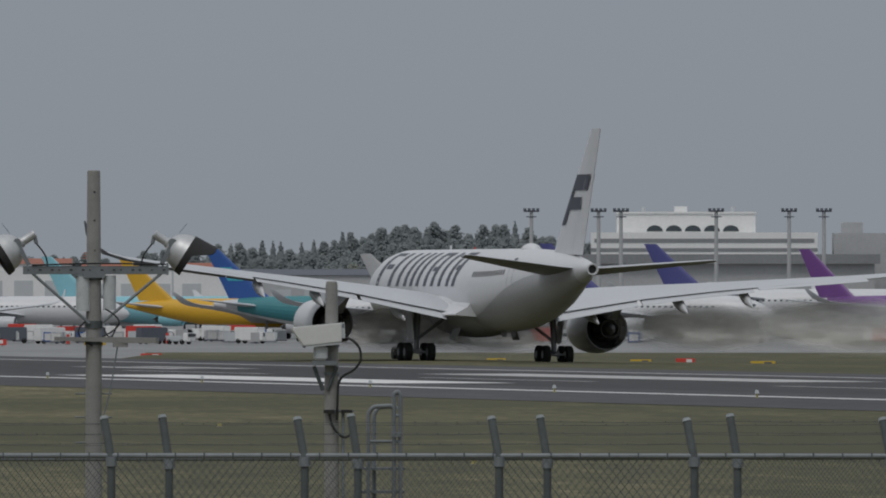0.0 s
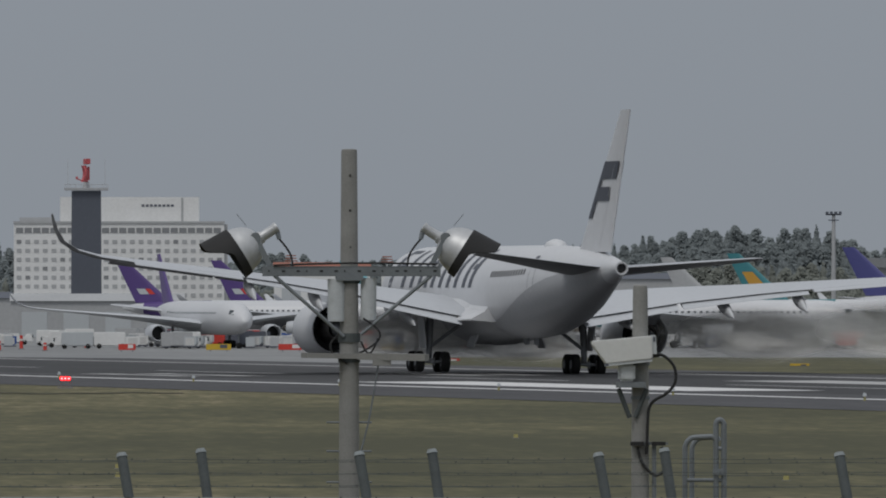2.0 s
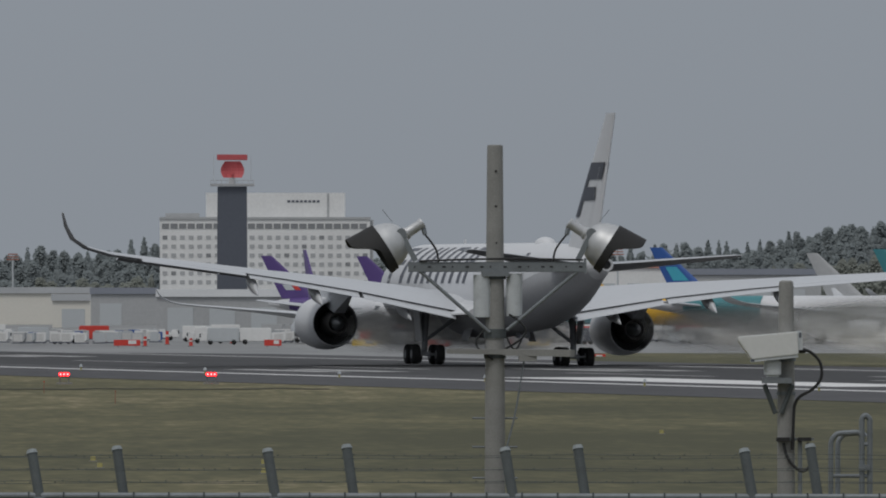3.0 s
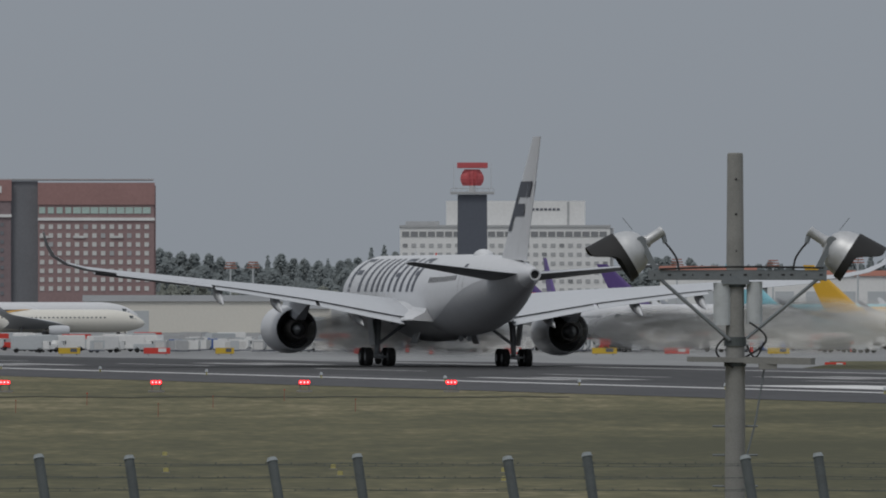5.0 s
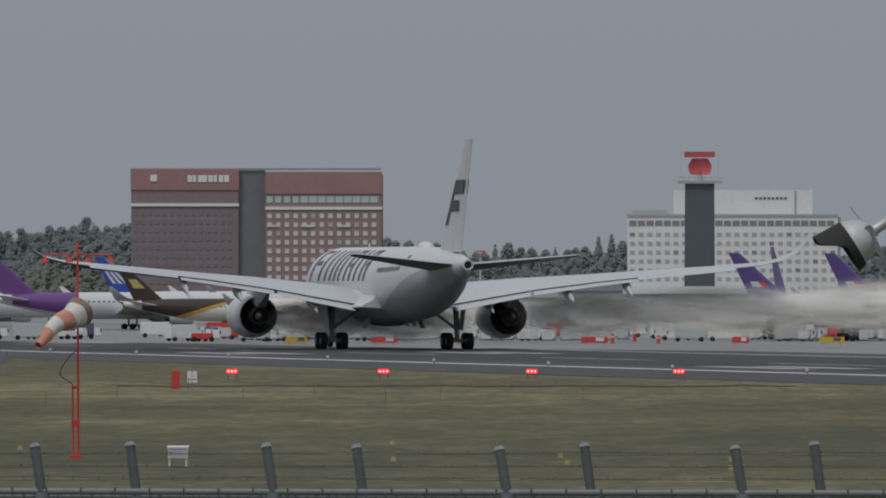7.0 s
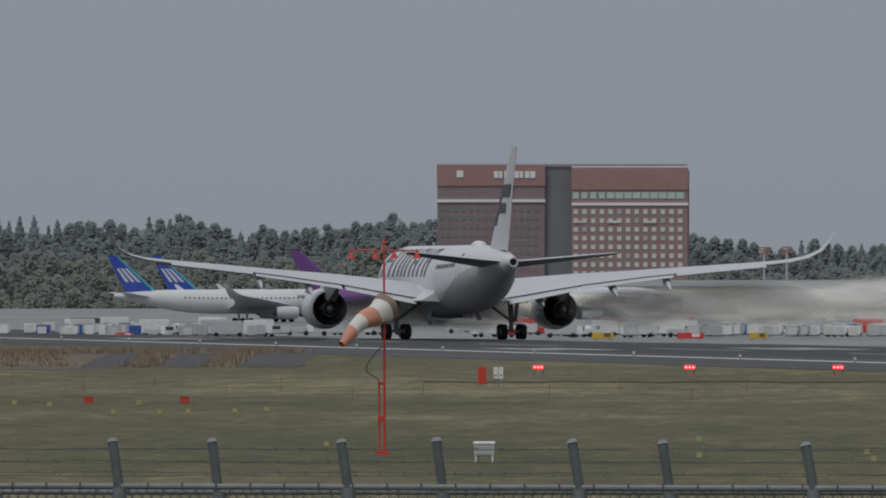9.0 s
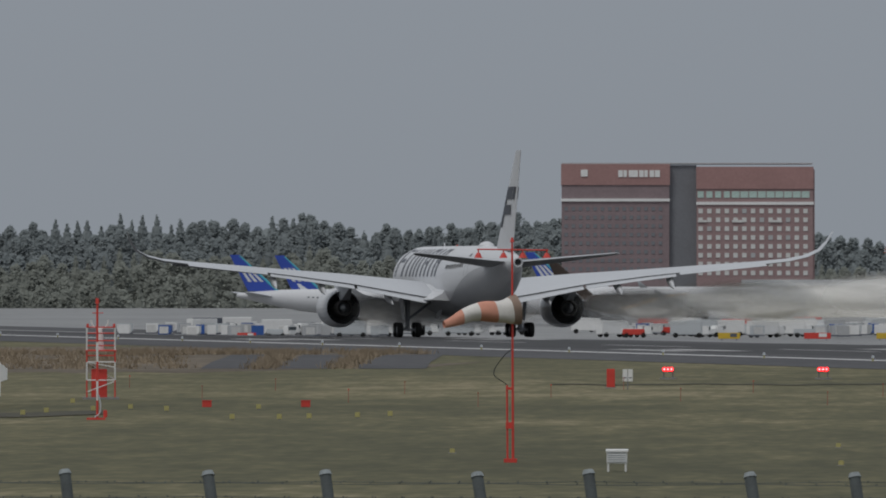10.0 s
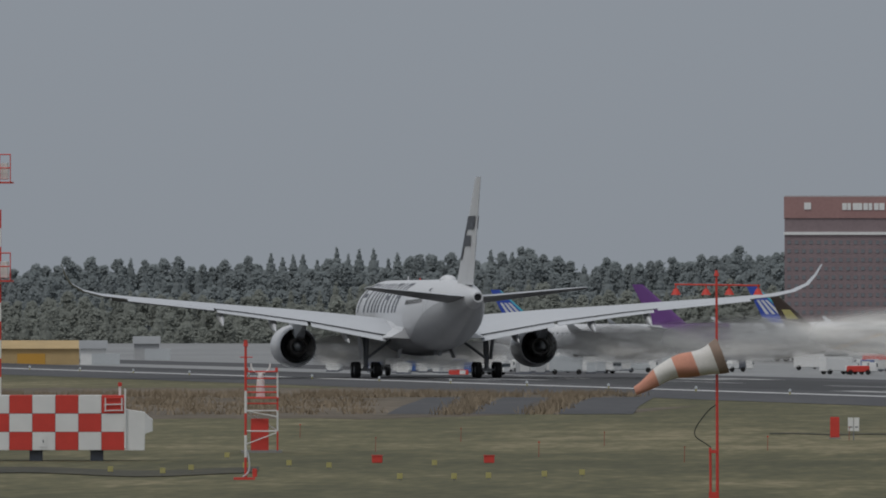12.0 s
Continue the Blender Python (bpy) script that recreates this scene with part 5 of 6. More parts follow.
def cctv_pole():
    p = at(2098, 102.0)
    p.z = ground_z(p.x, p.y)
    ob = thing("camera_pole", Matrix.Translation((p.x, p.y, 0)), "concrete pole carrying a cream surveillance camera housing", "pole")
    k = F / 102.0
    Z = lambda v: EYE + (504 - v) / k
    X = lambda x: (x - 1290) / k
    bm = B()
    loft(bm, [[(r * math.cos(2 * math.pi * i / 24), r * math.sin(2 * math.pi * i / 24), z) for i in range(24)] for r, z in ((0.085, p.z), (0.078, Z(690)), (0.066, Z(508)), (0.06, Z(502)), (0.04, Z(500)))])
    part("pole", bm, "concrete", ob, smooth=True)
    c = Vector((X(1257), -0.17, Z(614)))
    prof = ((-0.284, 0.072), (0.255, 0.121), (0.263, -0.05), (0.258, -0.088), (-0.157, -0.132), (-0.28, 0.04))
    bm = loft(B(), [[c + Vector((x, y, z)) for x, z in prof] for y in (-0.11, 0.11)])
    bmesh.ops.bevel(bm, geom=list(bm.edges), offset=0.008, segments=2, affect="EDGES")
    hs = part("housing", bm, "housing", ob, "cream weatherproof camera housing")
    part("end_plate", box(B(), c + Vector((0.278, 0, 0.04)), (0.04, 0.17, 0.17), pose(0, 0, 0, 0, -3, 0)), "cap", hs)
    part("end_label", box(B(), c + Vector((0.278, -0.088, 0.09)), (0.02, 0.004, 0.045)), "slate", hs)
    part("base_tray", box(B(), c + Vector((0.05, 0, -0.122)), (0.42, 0.2, 0.022), pose(0, 0, 0, 0, -6, 0)), "cap", hs)
    part("foot", box(B(), c + Vector((-0.15, -0.09, -0.14)), (0.03, 0.03, 0.02)), "slate", hs)
    part("cable_gland", tube(B(), c + Vector((0.27, -0.02, -0.055)), c + Vector((0.33, -0.02, -0.05)), 0.022), "cable", hs)
    part("tilt_head", box(B(), (X(1264), -0.15, Z(655)), (0.15, 0.14, 0.16), bevel=0.02), "cap", ob)
    part("mount_plate", box(B(), (X(1272), -0.1, Z(677)), (0.26, 0.2, 0.05)), "galv", ob)
    part("mount_brace", tube(B(), (X(1250), -0.12, Z(684)), (X(1270), -0.08, Z(735)), 0.022), "post", ob)
    part("mount_brace", tube(B(), (X(1300), -0.12, Z(684)), (X(1280), -0.08, Z(735)), 0.022), "post", ob)
    part("cable", path_tube(B(), [(X(1310), -0.19, Z(622)), (X(1330), -0.17, Z(626)), (X(1348), -0.16, Z(645)), (X(1350), -0.16, Z(672)), (X(1335), -0.15, Z(692)), (X(1312), -0.12, Z(706)), (X(1303), -0.1, Z(725)), (X(1300), -0.1, Z(800))], 0.014, 8), "cable", ob)
    for x in (1283, 1321):
        part("cable_box", box(B(), (X(x), -0.1, Z(781)), (0.12, 0.08, 0.035)), "cable", ob)
    part("cable", path_tube(B(), [(X(1284), -0.1, Z(787)), (X(1289), -0.11, Z(808)), (X(1300), -0.12, Z(826)), (X(1317), -0.12, Z(837)), (X(1332), -0.12, Z(826)), (X(1335), -0.12, Z(805)), (X(1326), -0.11, Z(787))], 0.014, 8), "cable", ob)
    part("conduit", tube(B(), (X(1314), -0.05, p.z), (X(1314), -0.05, Z(784)), 0.02), "galv", ob)
    part("bracket_bar", box(B(), (X(1305), -0.05, Z(781)), (0.34, 0.03, 0.02)), "galv", ob)
    for v in (640, 700, 781):
        part("band_clamp", tube(B(), (0, 0, Z(v) - 0.015), (0, 0, Z(v) + 0.015), 0.088, seg=20), "galv", ob)


def ladder_hoops():
    d = 103.0
    p = at(2212, d)
    ob = thing("access_ladder", Matrix.Translation((p.x, p.y, 0)), "galvanised ladder with looped hand rails", "ladder")
    k = F / d
    Z = lambda v: EYE + (504 - v) / k
    X = lambda x: (x - 1404) / k
    g0 = ground_z(p.x, p.y)
    def loop(x0, x1, v, y, mat="galv"):
        pts = [(X(x0), y, g0), (X(x0), y, Z(v + 22)), (X(x0) + 0.02, y, Z(v + 10)), (X(x0) + 0.07, y, Z(v + 2)), (X(x1) - 0.04, y, Z(v)), (X(x1), y, Z(v + 6))]
        return path_tube(B(), pts, 0.024, 10)
    part("hand_rail", loop(1369, 1424, 769, 0.0), "galv", ob)
    part("hand_rail", loop(1386, 1436, 771, 0.35), "galv", ob)
    bm = path_tube(B(), [(X(1424), 0, g0), (X(1424), 0, Z(748)), (X(1427), 0, Z(741)), (X(1433), 0, Z(740)), (X(1438), 0, Z(748)), (X(1438), 0, g0)], 0.026, 10)
    part("stile", bm, "galv", ob)
    part("rung", tube(B(), (X(1369), 0, Z(846)), (X(1438), 0, Z(846)), 0.018), "galv", ob)
    part("rung", tube(B(), (X(1424), 0, Z(790)), (X(1438), 0, Z(790)), 0.018), "galv", ob)
    part("bracket", box(B(), (X(1428), -0.02, Z(831)), (0.10, 0.06, 0.05)), "galv", ob)
    bm = B()
    for i in range(4):
        box(bm, (X(1400), 0.2, Z(905 + i * 50)), (0.5, 0.3, 0.03))
    part("tread", bm, "galv", ob)


light_mast()
cctv_pole()
ladder_hoops()


# ---- airfield equipment ----
def papi(u, d=647.0):
    p = at(u, d)
    ob = thing("approach_light_unit", Matrix.Translation(p) @ pose(0, 0, 0, 0, 0, -1), "low light unit glowing red on short legs in the grass", "runway light", "approach light units")
    part("box", box(B(), (0, 0, 0.55), (0.62, 0.9, 0.26), bevel=0.03), "red", ob)
    for x in (-0.2, 0.0, 0.2):
        lens = part("lamp", tube(B(), (x, -0.46, 0.56), (x, -0.5, 0.56), 0.115), "lamp_red", ob, "glowing red lamp")
        part("lamp_core", tube(B(), (x, -0.5, 0.56), (x, -0.52, 0.56), 0.05), "lamp_hot", lens)
    for x in (-0.25, 0.25):
        for y in (-0.3, 0.3):
            part("leg", tube(B(), (x, y, 0), (x, y, 0.43), 0.025), "steel", ob)
    part("base_slab", box(B(), (0, 0, 0.04), (0.9, 1.3, 0.08)), "concrete", ob)


for u in (291, 559, 821, 1081):
    papi(u)

p = at(191, 596.0)
ob = thing("equipment_cabinet", Matrix.Translation(p), "red equipment cabinet in the grass", "cabinet")
part("body", box(B(), (0, 0, 0.52), (0.42, 0.4, 0.96), bevel=0.02), "red", ob)
part("plinth", box(B(), (0, 0, 0.03), (0.55, 0.5, 0.06)), "concrete", ob)
part("door_panel", box(B(), (0.01, -0.205, 0.52), (0.34, 0.012, 0.82)), "red", ob)
p = at(220, 590.0)
ob = thing("distance_board", Matrix.Translation(p), "white twin panel board on a post", "sign")
for x in (-0.135, 0.135):
    part("panel", box(B(), (x, 0, 0.72), (0.24, 0.03, 0.62), bevel=0.01), "wall_white", ob)
    part("dark_bar", box(B(), (x, -0.02, 0.60), (0.14, 0.008, 0.05)), "slate", ob)
part("post", tube(B(), (0, 0.03, 0), (0, 0.03, 0.9), 0.03), "steel", ob)
p = at(195, 350.0)
ob = thing("weather_screen", Matrix.Translation(p), "white louvred instrument box on four legs", "instrument box")
part("body", box(B(), (0, 0, 0.42), (0.60, 0.5, 0.36), bevel=0.015), "wall_white", ob)
part("lid", box(B(), (0, 0, 0.62), (0.66, 0.56, 0.05), pose(0, 0, 0, 3, 0, 0)), "wall_white", ob)
for i in range(5):
    part("louvre", box(B(), (0, -0.255, 0.29 + i * 0.065), (0.54, 0.02, 0.03), pose(0, 0, 0, 30, 0, 0)), "cap", ob)
for x in (-0.26, 0.26):
    for y in (-0.2, 0.2):
        part("leg", box(B(), (x, y, 0.12), (0.05, 0.05, 0.24)), "wall_white", ob)


def windsock():
    d = 366.0
    k = F / d
    p = at(19, d)
    ob = thing("windsock", Matrix.Translation(p), "orange and white banded windsock on a red steel pole", "windsock")
    part("pole", tube(B(), (0, 0, 0), (-0.03, 0, 6.85), 0.042, 0.03), "red", ob, "red steel pole")
    part("counter_pole", tube(B(), (-0.17, 0, 0), (-0.19, 0, 2.4), 0.032), "red", ob)
    part("pole_bracket", box(B(), (-0.1, 0, 2.3), (0.25, 0.1, 0.08)), "red", ob)
    part("pole_bracket", box(B(), (-0.1, 0, 1.15), (0.25, 0.12, 0.2)), "red", ob)
    part("foot", box(B(), (-0.08, 0, 0.06), (0.4, 0.3, 0.12)), "red", ob)
    part("finial", tube(B(), (-0.03, 0, 6.85), (-0.03, 0, 7.0), 0.07, 0.03), "red", ob)
    arm = part("lamp_arm", tube(B(), (-1.12, 0, 6.63), (1.1, 0, 6.6), 0.022), "red", ob)
    for x in (-1.08, -0.3, 0.3, 1.05):
        sh = part("lamp_shade", tube(B(), (x, 0, 6.36), (x, 0, 6.52), 0.13, 0.05), "red", arm)
        part("stem", tube(B(), (x, 0, 6.5), (x, 0, 6.63), 0.02), "red", sh)
    part("guy_cable", path_tube(B(), [(0, 0, 3.55), (-0.25, 0, 3.35), (-0.55, 0, 2.95), (-0.58, 0, 2.7), (-0.3, 0, 2.5), (-0.17, 0, 2.4)], 0.014), "cable", ob)
    # the sock, five bands, mouth ring at the pole
    sock = new("sock")
    sock.parent = ob
    sock.matrix_basis = pose(0, 0, 4.74)
    n = 24

    def ring(f):
        r = (0.46 * (1 - f) + 0.12 * f) * (1 + 0.05 * math.sin(17 * f + 1))
        sag = 0.10 * math.sin(math.pi * f) - 0.05 * math.sin(2.6 * math.pi * f)
        return [Vector((0.14 - 2.45 * f, r * (1 + 0.05 * math.sin(3 * a + 9 * f)) * math.cos(a), sag + r * (1 + 0.06 * math.sin(2 * a + 7 * f)) * math.sin(a))) for a in (2 * math.pi * i / n for i in range(n))]
    cuts = [0, 0.10, 0.30, 0.52, 0.74, 1.0]
    for a, b, mt in zip(cuts, cuts[1:], ("brown", "whitecloth", "orange", "whitecloth", "orange")):
        part("cloth_band", loft(B(), [ring(a + (b - a) * i / 4) for i in range(5)], caps=False), mt, sock, smooth=True)
    return ob, sock


WINDSOCK, SOCK = windsock()


def marker_tower():
    d = 545.0
    ob = thing("marker_tower", facing(-688, d, 0.0), "red and white steel lattice tower with railed platform and dishes", "tower")
    w = 0.66
    cor = [(-w, -w), (w, -w), (w, w), (-w, w)]
    for x, y in cor:
        for i, (z0, z1) in enumerate(((0, 0.9), (0.9, 1.75), (1.75, 2.3), (2.3, 3.35))):
            part("leg_tube", tube(B(), (x, y, z0), (x, y, z1), 0.035), "wall_white" if i in (1, 3) else "red", ob)
    sides = list(zip(cor, cor[1:] + cor[:1]))
    for z, mt in ((0.9, "wall_white"), (1.75, "wall_white"), (2.05, "red"), (2.3, "red"), (2.52, "red"), (2.75, "red"), (3.1, "red"), (3.38, "red")):
        for (x, y), (x2, y2) in sides:
            part("cross_tube", tube(B(), (x, y, z), (x2, y2, z), 0.028), mt, ob)
    for (x, y), (x2, y2), z0, z1 in ((cor[0], cor[1], 1.75, 1.5), (cor[1], cor[2], 0.0, 0.9), (cor[2], cor[3], 0.9, 1.75), (cor[0], cor[1], 0.35, 0.85)):
        part("diagonal", tube(B(), (x, y, z0), (x2, y2, z1), 0.022), "wall_white", ob)
    part("platform", box(B(), (0, 0, 2.28), (1.46, 1.46, 0.05)), "red", ob)
    part("cabinet", box(B(), (-0.08, -0.2, 0.74), (0.74, 0.5, 1.36), bevel=0.02), "red", ob, "red equipment cabinet")
    part("instrument", tube(B(), (-0.05, 0, 2.3), (-0.05, 0, 3.05), 0.19, 0.16, 16), "wall_white", ob, "white drum instrument")
    part("instrument_cap", tube(B(), (-0.05, 0, 3.05), (-0.05, 0, 3.3), 0.14, 0.10, 16), "wall_white", ob)
    for sx in (-1, 1):
        part("dish_arm", path_tube(B(), [(-0.05, 0, 3.3), (-0.05 + sx * 0.2, 0, 3.36), (-0.05 + sx * 0.36, 0, 3.5), (-0.05 + sx * 0.40, 0, 3.72)], 0.035, 8), "wall_white", ob)
    for x in (-0.62, 0.62):
        part("beacon", tube(B(), (x, -w, 3.38), (x, -w, 3.55), 0.07, 0.05), "red", ob)
    part("base_slab", box(B(), (0, 0, 0.05), (1.7, 1.7, 0.1)), "concrete", ob)
    d = 470.0
    ob = thing("warning_light_pole", facing(-692, d, 0.0), "red and white banded steel pole with a lamp on top", "pole")
    for i, mt in enumerate(("red", "wall_white", "red", "wall_white", "red", "red")):
        part("band", tube(B(), (0, 0, i * 0.78), (0, 0, (i + 1) * 0.78), 0.045), mt, ob)
    part("lamp", tube(B(), (0, 0, 4.68), (0, 0, 4.9), 0.085, 0.06, 14), "red", ob)
    part("arm", tube(B(), (-0.2, 0, 4.3), (0.25, 0, 4.3), 0.018), "red", ob)
    part("foot_plate", box(B(), (-0.05, 0, 0.04), (0.75, 0.5, 0.08)), "red", ob)
    part("foot_box", box(B(), (0.32, 0, 0.24), (0.16, 0.2, 0.3), bevel=0.02), "red", ob)
    part("cable", path_tube(B(), [(0.05, -0.05, 1.0), (0.10, -0.06, 0.8), (0.13, -0.06, 0.5), (0.08, -0.06, 0.25), (-0.1, -0.06, 0.1)], 0.03, 8), "cap", ob)


marker_tower()


def chequered_shelter():
    ob = thing("equipment_shelter", facing(-848, 520.0, 0.0), "red and white chequered equipment shelter on dark footings", "shelter")
    # x runs to the left of the tapered end
    s, z0, h = 0.908, 0.42, 0.725
    for i in range(12):
        for r in range(3):
            x = -1.10 - (i + 0.5) * s
            part("panel", box(B(), (x, 0, z0 + (r + 0.5) * h), (s - 0.012, 2.2, h - 0.012), bevel=0.012), "red" if (i + r) % 2 == 0 else "wall_white", ob)
    part("core", box(B(), (-1.10 - 6 * s, 0, z0 + 1.5 * h), (12 * s - 0.05, 2.17, 3 * h - 0.05)), "slate", ob)
    nose = B()
    loft(nose, [[(-1.10, -1.05, z0), (-1.10, -1.05, z0 + 1.62), (-1.10, 1.05, z0 + 1.62), (-1.10, 1.05, z0)],
                [(-0.32, -0.95, z0), (-0.32, -0.95, z0 + 1.5), (-0.32, 0.95, z0 + 1.5), (-0.32, 0.95, z0)],
                [(-0.30, -0.95, z0 + 0.65), (-0.30, -0.95, z0 + 1.45), (-0.30, 0.95, z0 + 1.45), (-0.30, 0.95, z0 + 0.65)],
                [(0.0, -0.8, z0 + 0.75), (0.0, -0.8, z0 + 1.2), (0.0, 0.8, z0 + 1.2), (0.0, 0.8, z0 + 0.75)]])
    part("end_hood", nose, "wall_white", ob, "white tapered end hood")
    for x in (-2.2, -4.6, -7.0, -9.4, -11.8):
        part("footing", box(B(), (x, 0, z0 / 2), (0.5, 1.6, z0)), "slate", ob)
    cg = part("side_ladder", tube(B(), (-1.07, -1.14, 0.5), (-1.07, -1.14, 2.85), 0.035), "wall_white", ob)
    part("lamp_post", tube(B(), (-1.28, -0.9, 2.55), (-1.28, -0.9, 3.05), 0.05), "wall_white", cg)
    part("lamp", box(B(), (-1.28, -0.9, 3.02), (0.16, 0.16, 0.16), bevel=0.02), "red", cg)
    for x in (-1.85, -1.2):
        part("bracket_post", tube(B(), (x, -1.16, 1.98), (x, -1.16, 2.5), 0.025), "wall_white", cg)
    for z in (1.98, 2.22, 2.48):
        part("bracket_rail", tube(B(), (-1.9, -1.16, z), (-1.15, -1.16, z + 0.02), 0.022), "wall_white" if z < 2.4 else "red", cg)
    part("hatch", box(B(), (-4.3, -1.11, z0 + 0.36), (0.28, 0.03, 0.46), bevel=0.008), "wall_white", ob)
    part("hatch_handle", box(B(), (-4.3, -1.135, z0 + 0.36), (0.04, 0.02, 0.1)), "slate", ob)


chequered_shelter()


def tall_tower():
    d = 620.0
    p = at(-1105, d)
    ob = thing("signal_tower", Matrix.Translation(p), "tall red and white steel tower with railed platforms", "tower")
    Z = lambda y: EYE + (558 - y) / 1.12 * d / F
    for i in range(12):
        z = i * 0.9
        for x in (-0.9, -0.2):
            part("leg_tube", tube(B(), (x, 0, z), (x, 0, z + 0.9), 0.06), "red" if i % 2 else "wall_white", ob)
    for y in (330, 502):
        z = Z(y)
        pf = part("platform", box(B(), (-0.45, 0, z), (1.7, 1.2, 0.08)), "red", ob)
        part("equipment", box(B(), (-0.35, 0, z + 0.55), (1.1, 0.8, 0.8), bevel=0.03), "wall_white", pf)
        for j in range(4):
            part("railing", tube(B(), (-1.2 + j * 0.52, -0.6, z), (-1.2 + j * 0.52, -0.6, z + 1.35), 0.025), "red", pf)
        for h in (0.7, 1.35):
            part("railing", tube(B(), (-1.25, -0.6, z + h), (0.38, -0.6, z + h), 0.03), "red", pf)


tall_tower()

# small markers in the turf
for u, v in ((-505, 724), (-335, 724)):
    d = EYE * F / (v + 6 - 504)
    ob = thing("cable_pit_box", Matrix.Translation(at(u, d)), "small red box in the grass", "box", "red boxes")
    part("body", box(B(), (0, 0, 0.14), (0.40, 0.3, 0.28), bevel=0.02), "red", ob)
    part("lid", box(B(), (0, 0, 0.29), (0.44, 0.34, 0.03)), "red", ob)
for u, v in ((-574, 733), (-416, 730), (-461, 747), (-380, 747), (-329, 746), (-246, 744), (-636, 730), (-736, 720), (-700, 733), (-190, 742), (-780, 736), (-820, 740), (-900, 738)):
    d = EYE * F / (v + 5 - 504)
    ob = thing("marker_stake", Matrix.Translation(at(u, d)), "short pale yellow marker in the grass", "marker", "yellow markers")
    part("plate", box(B(), (0, 0, 0.16), (0.20, 0.06, 0.20), bevel=0.01), "marker", ob)
    part("pin", tube(B(), (0, 0, 0), (0, 0, 0.1), 0.02), "steel", ob)
for u, v in ((1070 + 808, 772), (1548 + 808, 847), (64 + 808, 820), (366 + 808, 826), (700 + 184, 832), (990 + 184, 842), (392 + 184, 826), (-84, 806), (1330 - 756, 797)):
    d = EYE * F / (v - 504)
    ob = thing("grass_marker", Matrix.Translation(at(u, d)), "small pale marker block in the turf", "marker", "turf markers")
    part("block", box(B(), (0, 0, 0.08), (0.17, 0.12, 0.16), bevel=0.02), "marker", ob)
    part("base", box(B(), (0, 0, 0.01), (0.25, 0.2, 0.03)), "concrete", ob)
# thin stakes along the cable run
for i in range(14):
    u = -640 + i * 118 + (i * 37 % 29)
    ob = thing("marker_pole", Matrix.Translation(at(u, 600 - (i * 53 % 90))), "thin rusty marker stake in the grass", "marker", "marker stakes")
    part("stake", tube(B(), (0, 0, 0), (0.01, 0, 0.62), 0.018, 0.014, 6), "clay", ob)
    part("tag", box(B(), (0.01, 0, 0.60), (0.07, 0.02, 0.06)), "red" if i % 3 == 0 else "clay", ob)
# runway edge lights
for i in range(34):
    c = ALONG * (420 + i * 30) + ACROSS * 195.5
    ob = thing("edge_light", Matrix.Translation((c.x, c.y, 0.02)), "small white runway edge light", "runway light", "runway edge lights")
    part("stem", tube(B(), (0, 0, 0), (0, 0, 0.22), 0.06, 0.05, 8), "marker", ob)
    part("globe", tube(B(), (0, 0, 0.22), (0, 0, 0.40), 0.12, 0.07, 10), "cap", ob)

# airfield signs and service vehicles beyond the runway
rnd = random.Random(11)


def airfield_sign(u, d, w, mat):
    z = ground_z(*at(u, d).xy)
    ob = thing("airfield_sign", facing(u, d, z), ("yellow" if mat == "yellow" else "red") + " lit taxiway sign board on short legs", "sign", "airfield signs")
    part("board", box(B(), (0, 0, 0.8), (w, 0.3, 1.0), bevel=0.04), mat, ob)
    part("dark_bar", box(B(), (w * 0.2, -0.16, 0.9), (w * 0.3, 0.02, 0.6)), "slate" if mat == "yellow" else "wall_white", ob)
    for x in (-w / 3, w / 3):
        part("leg", box(B(), (x, 0, 0.15), (0.12, 0.12, 0.3)), "slate", ob)


for u, d, w, mt in ((1352, 1500, 3.2, "yellow"), (1480, 1500, 3.2, "red"), (1190, 1550, 2.2, "red"), (932, 1500, 3.4, "red"), (405, 1480, 2.8, "yellow"), (680, 1500, 2.4, "yellow"),
                    (560, 1520, 3.4, "red"), (2040, 1400, 3.4, "red"), (2500, 1350, 3.4, "red"), (2380, 1400, 2.4, "yellow"), (2640, 1380, 2.6, "yellow"), (2720, 1400, 2.4, "red"),
                    (2860, 1350, 3.0, "yellow"), (-442, 1560, 2.4, "red"), (-1000, 1650, 2.6, "yellow"), (1660, 1480, 2.8, "yellow"), (1760, 1500, 2.8, "red")):
    airfield_sign(u, 1880 if u < 1700 else d, w * 1.3 if u < 1700 else w, mt)
for u, d, h in ((1003, 1950, 2.4), (1045, 1900, 1.4), (964, 1900, 1.7), (1118, 1980, 2.0), (1612, 1950, 1.8), (1790, 1960, 2.0)):
    ob = thing("marker_post", facing(u, d, ground_z(*at(u, d).xy) + 0.05), "orange marker post on the apron edge", "marker", "orange marker posts")
    part("post", tube(B(), (0, 0, 0.1), (0, 0, h), 0.32, 0.26, 12), "red", ob)
    part("foot", box(B(), (0, 0, 0.07), (1.0, 1.0, 0.14)), "concrete", ob)
    part("band", tube(B(), (0, 0, h * 0.6), (0, 0, h * 0.75), 0.33, 0.32, 12), "whitecloth", ob)


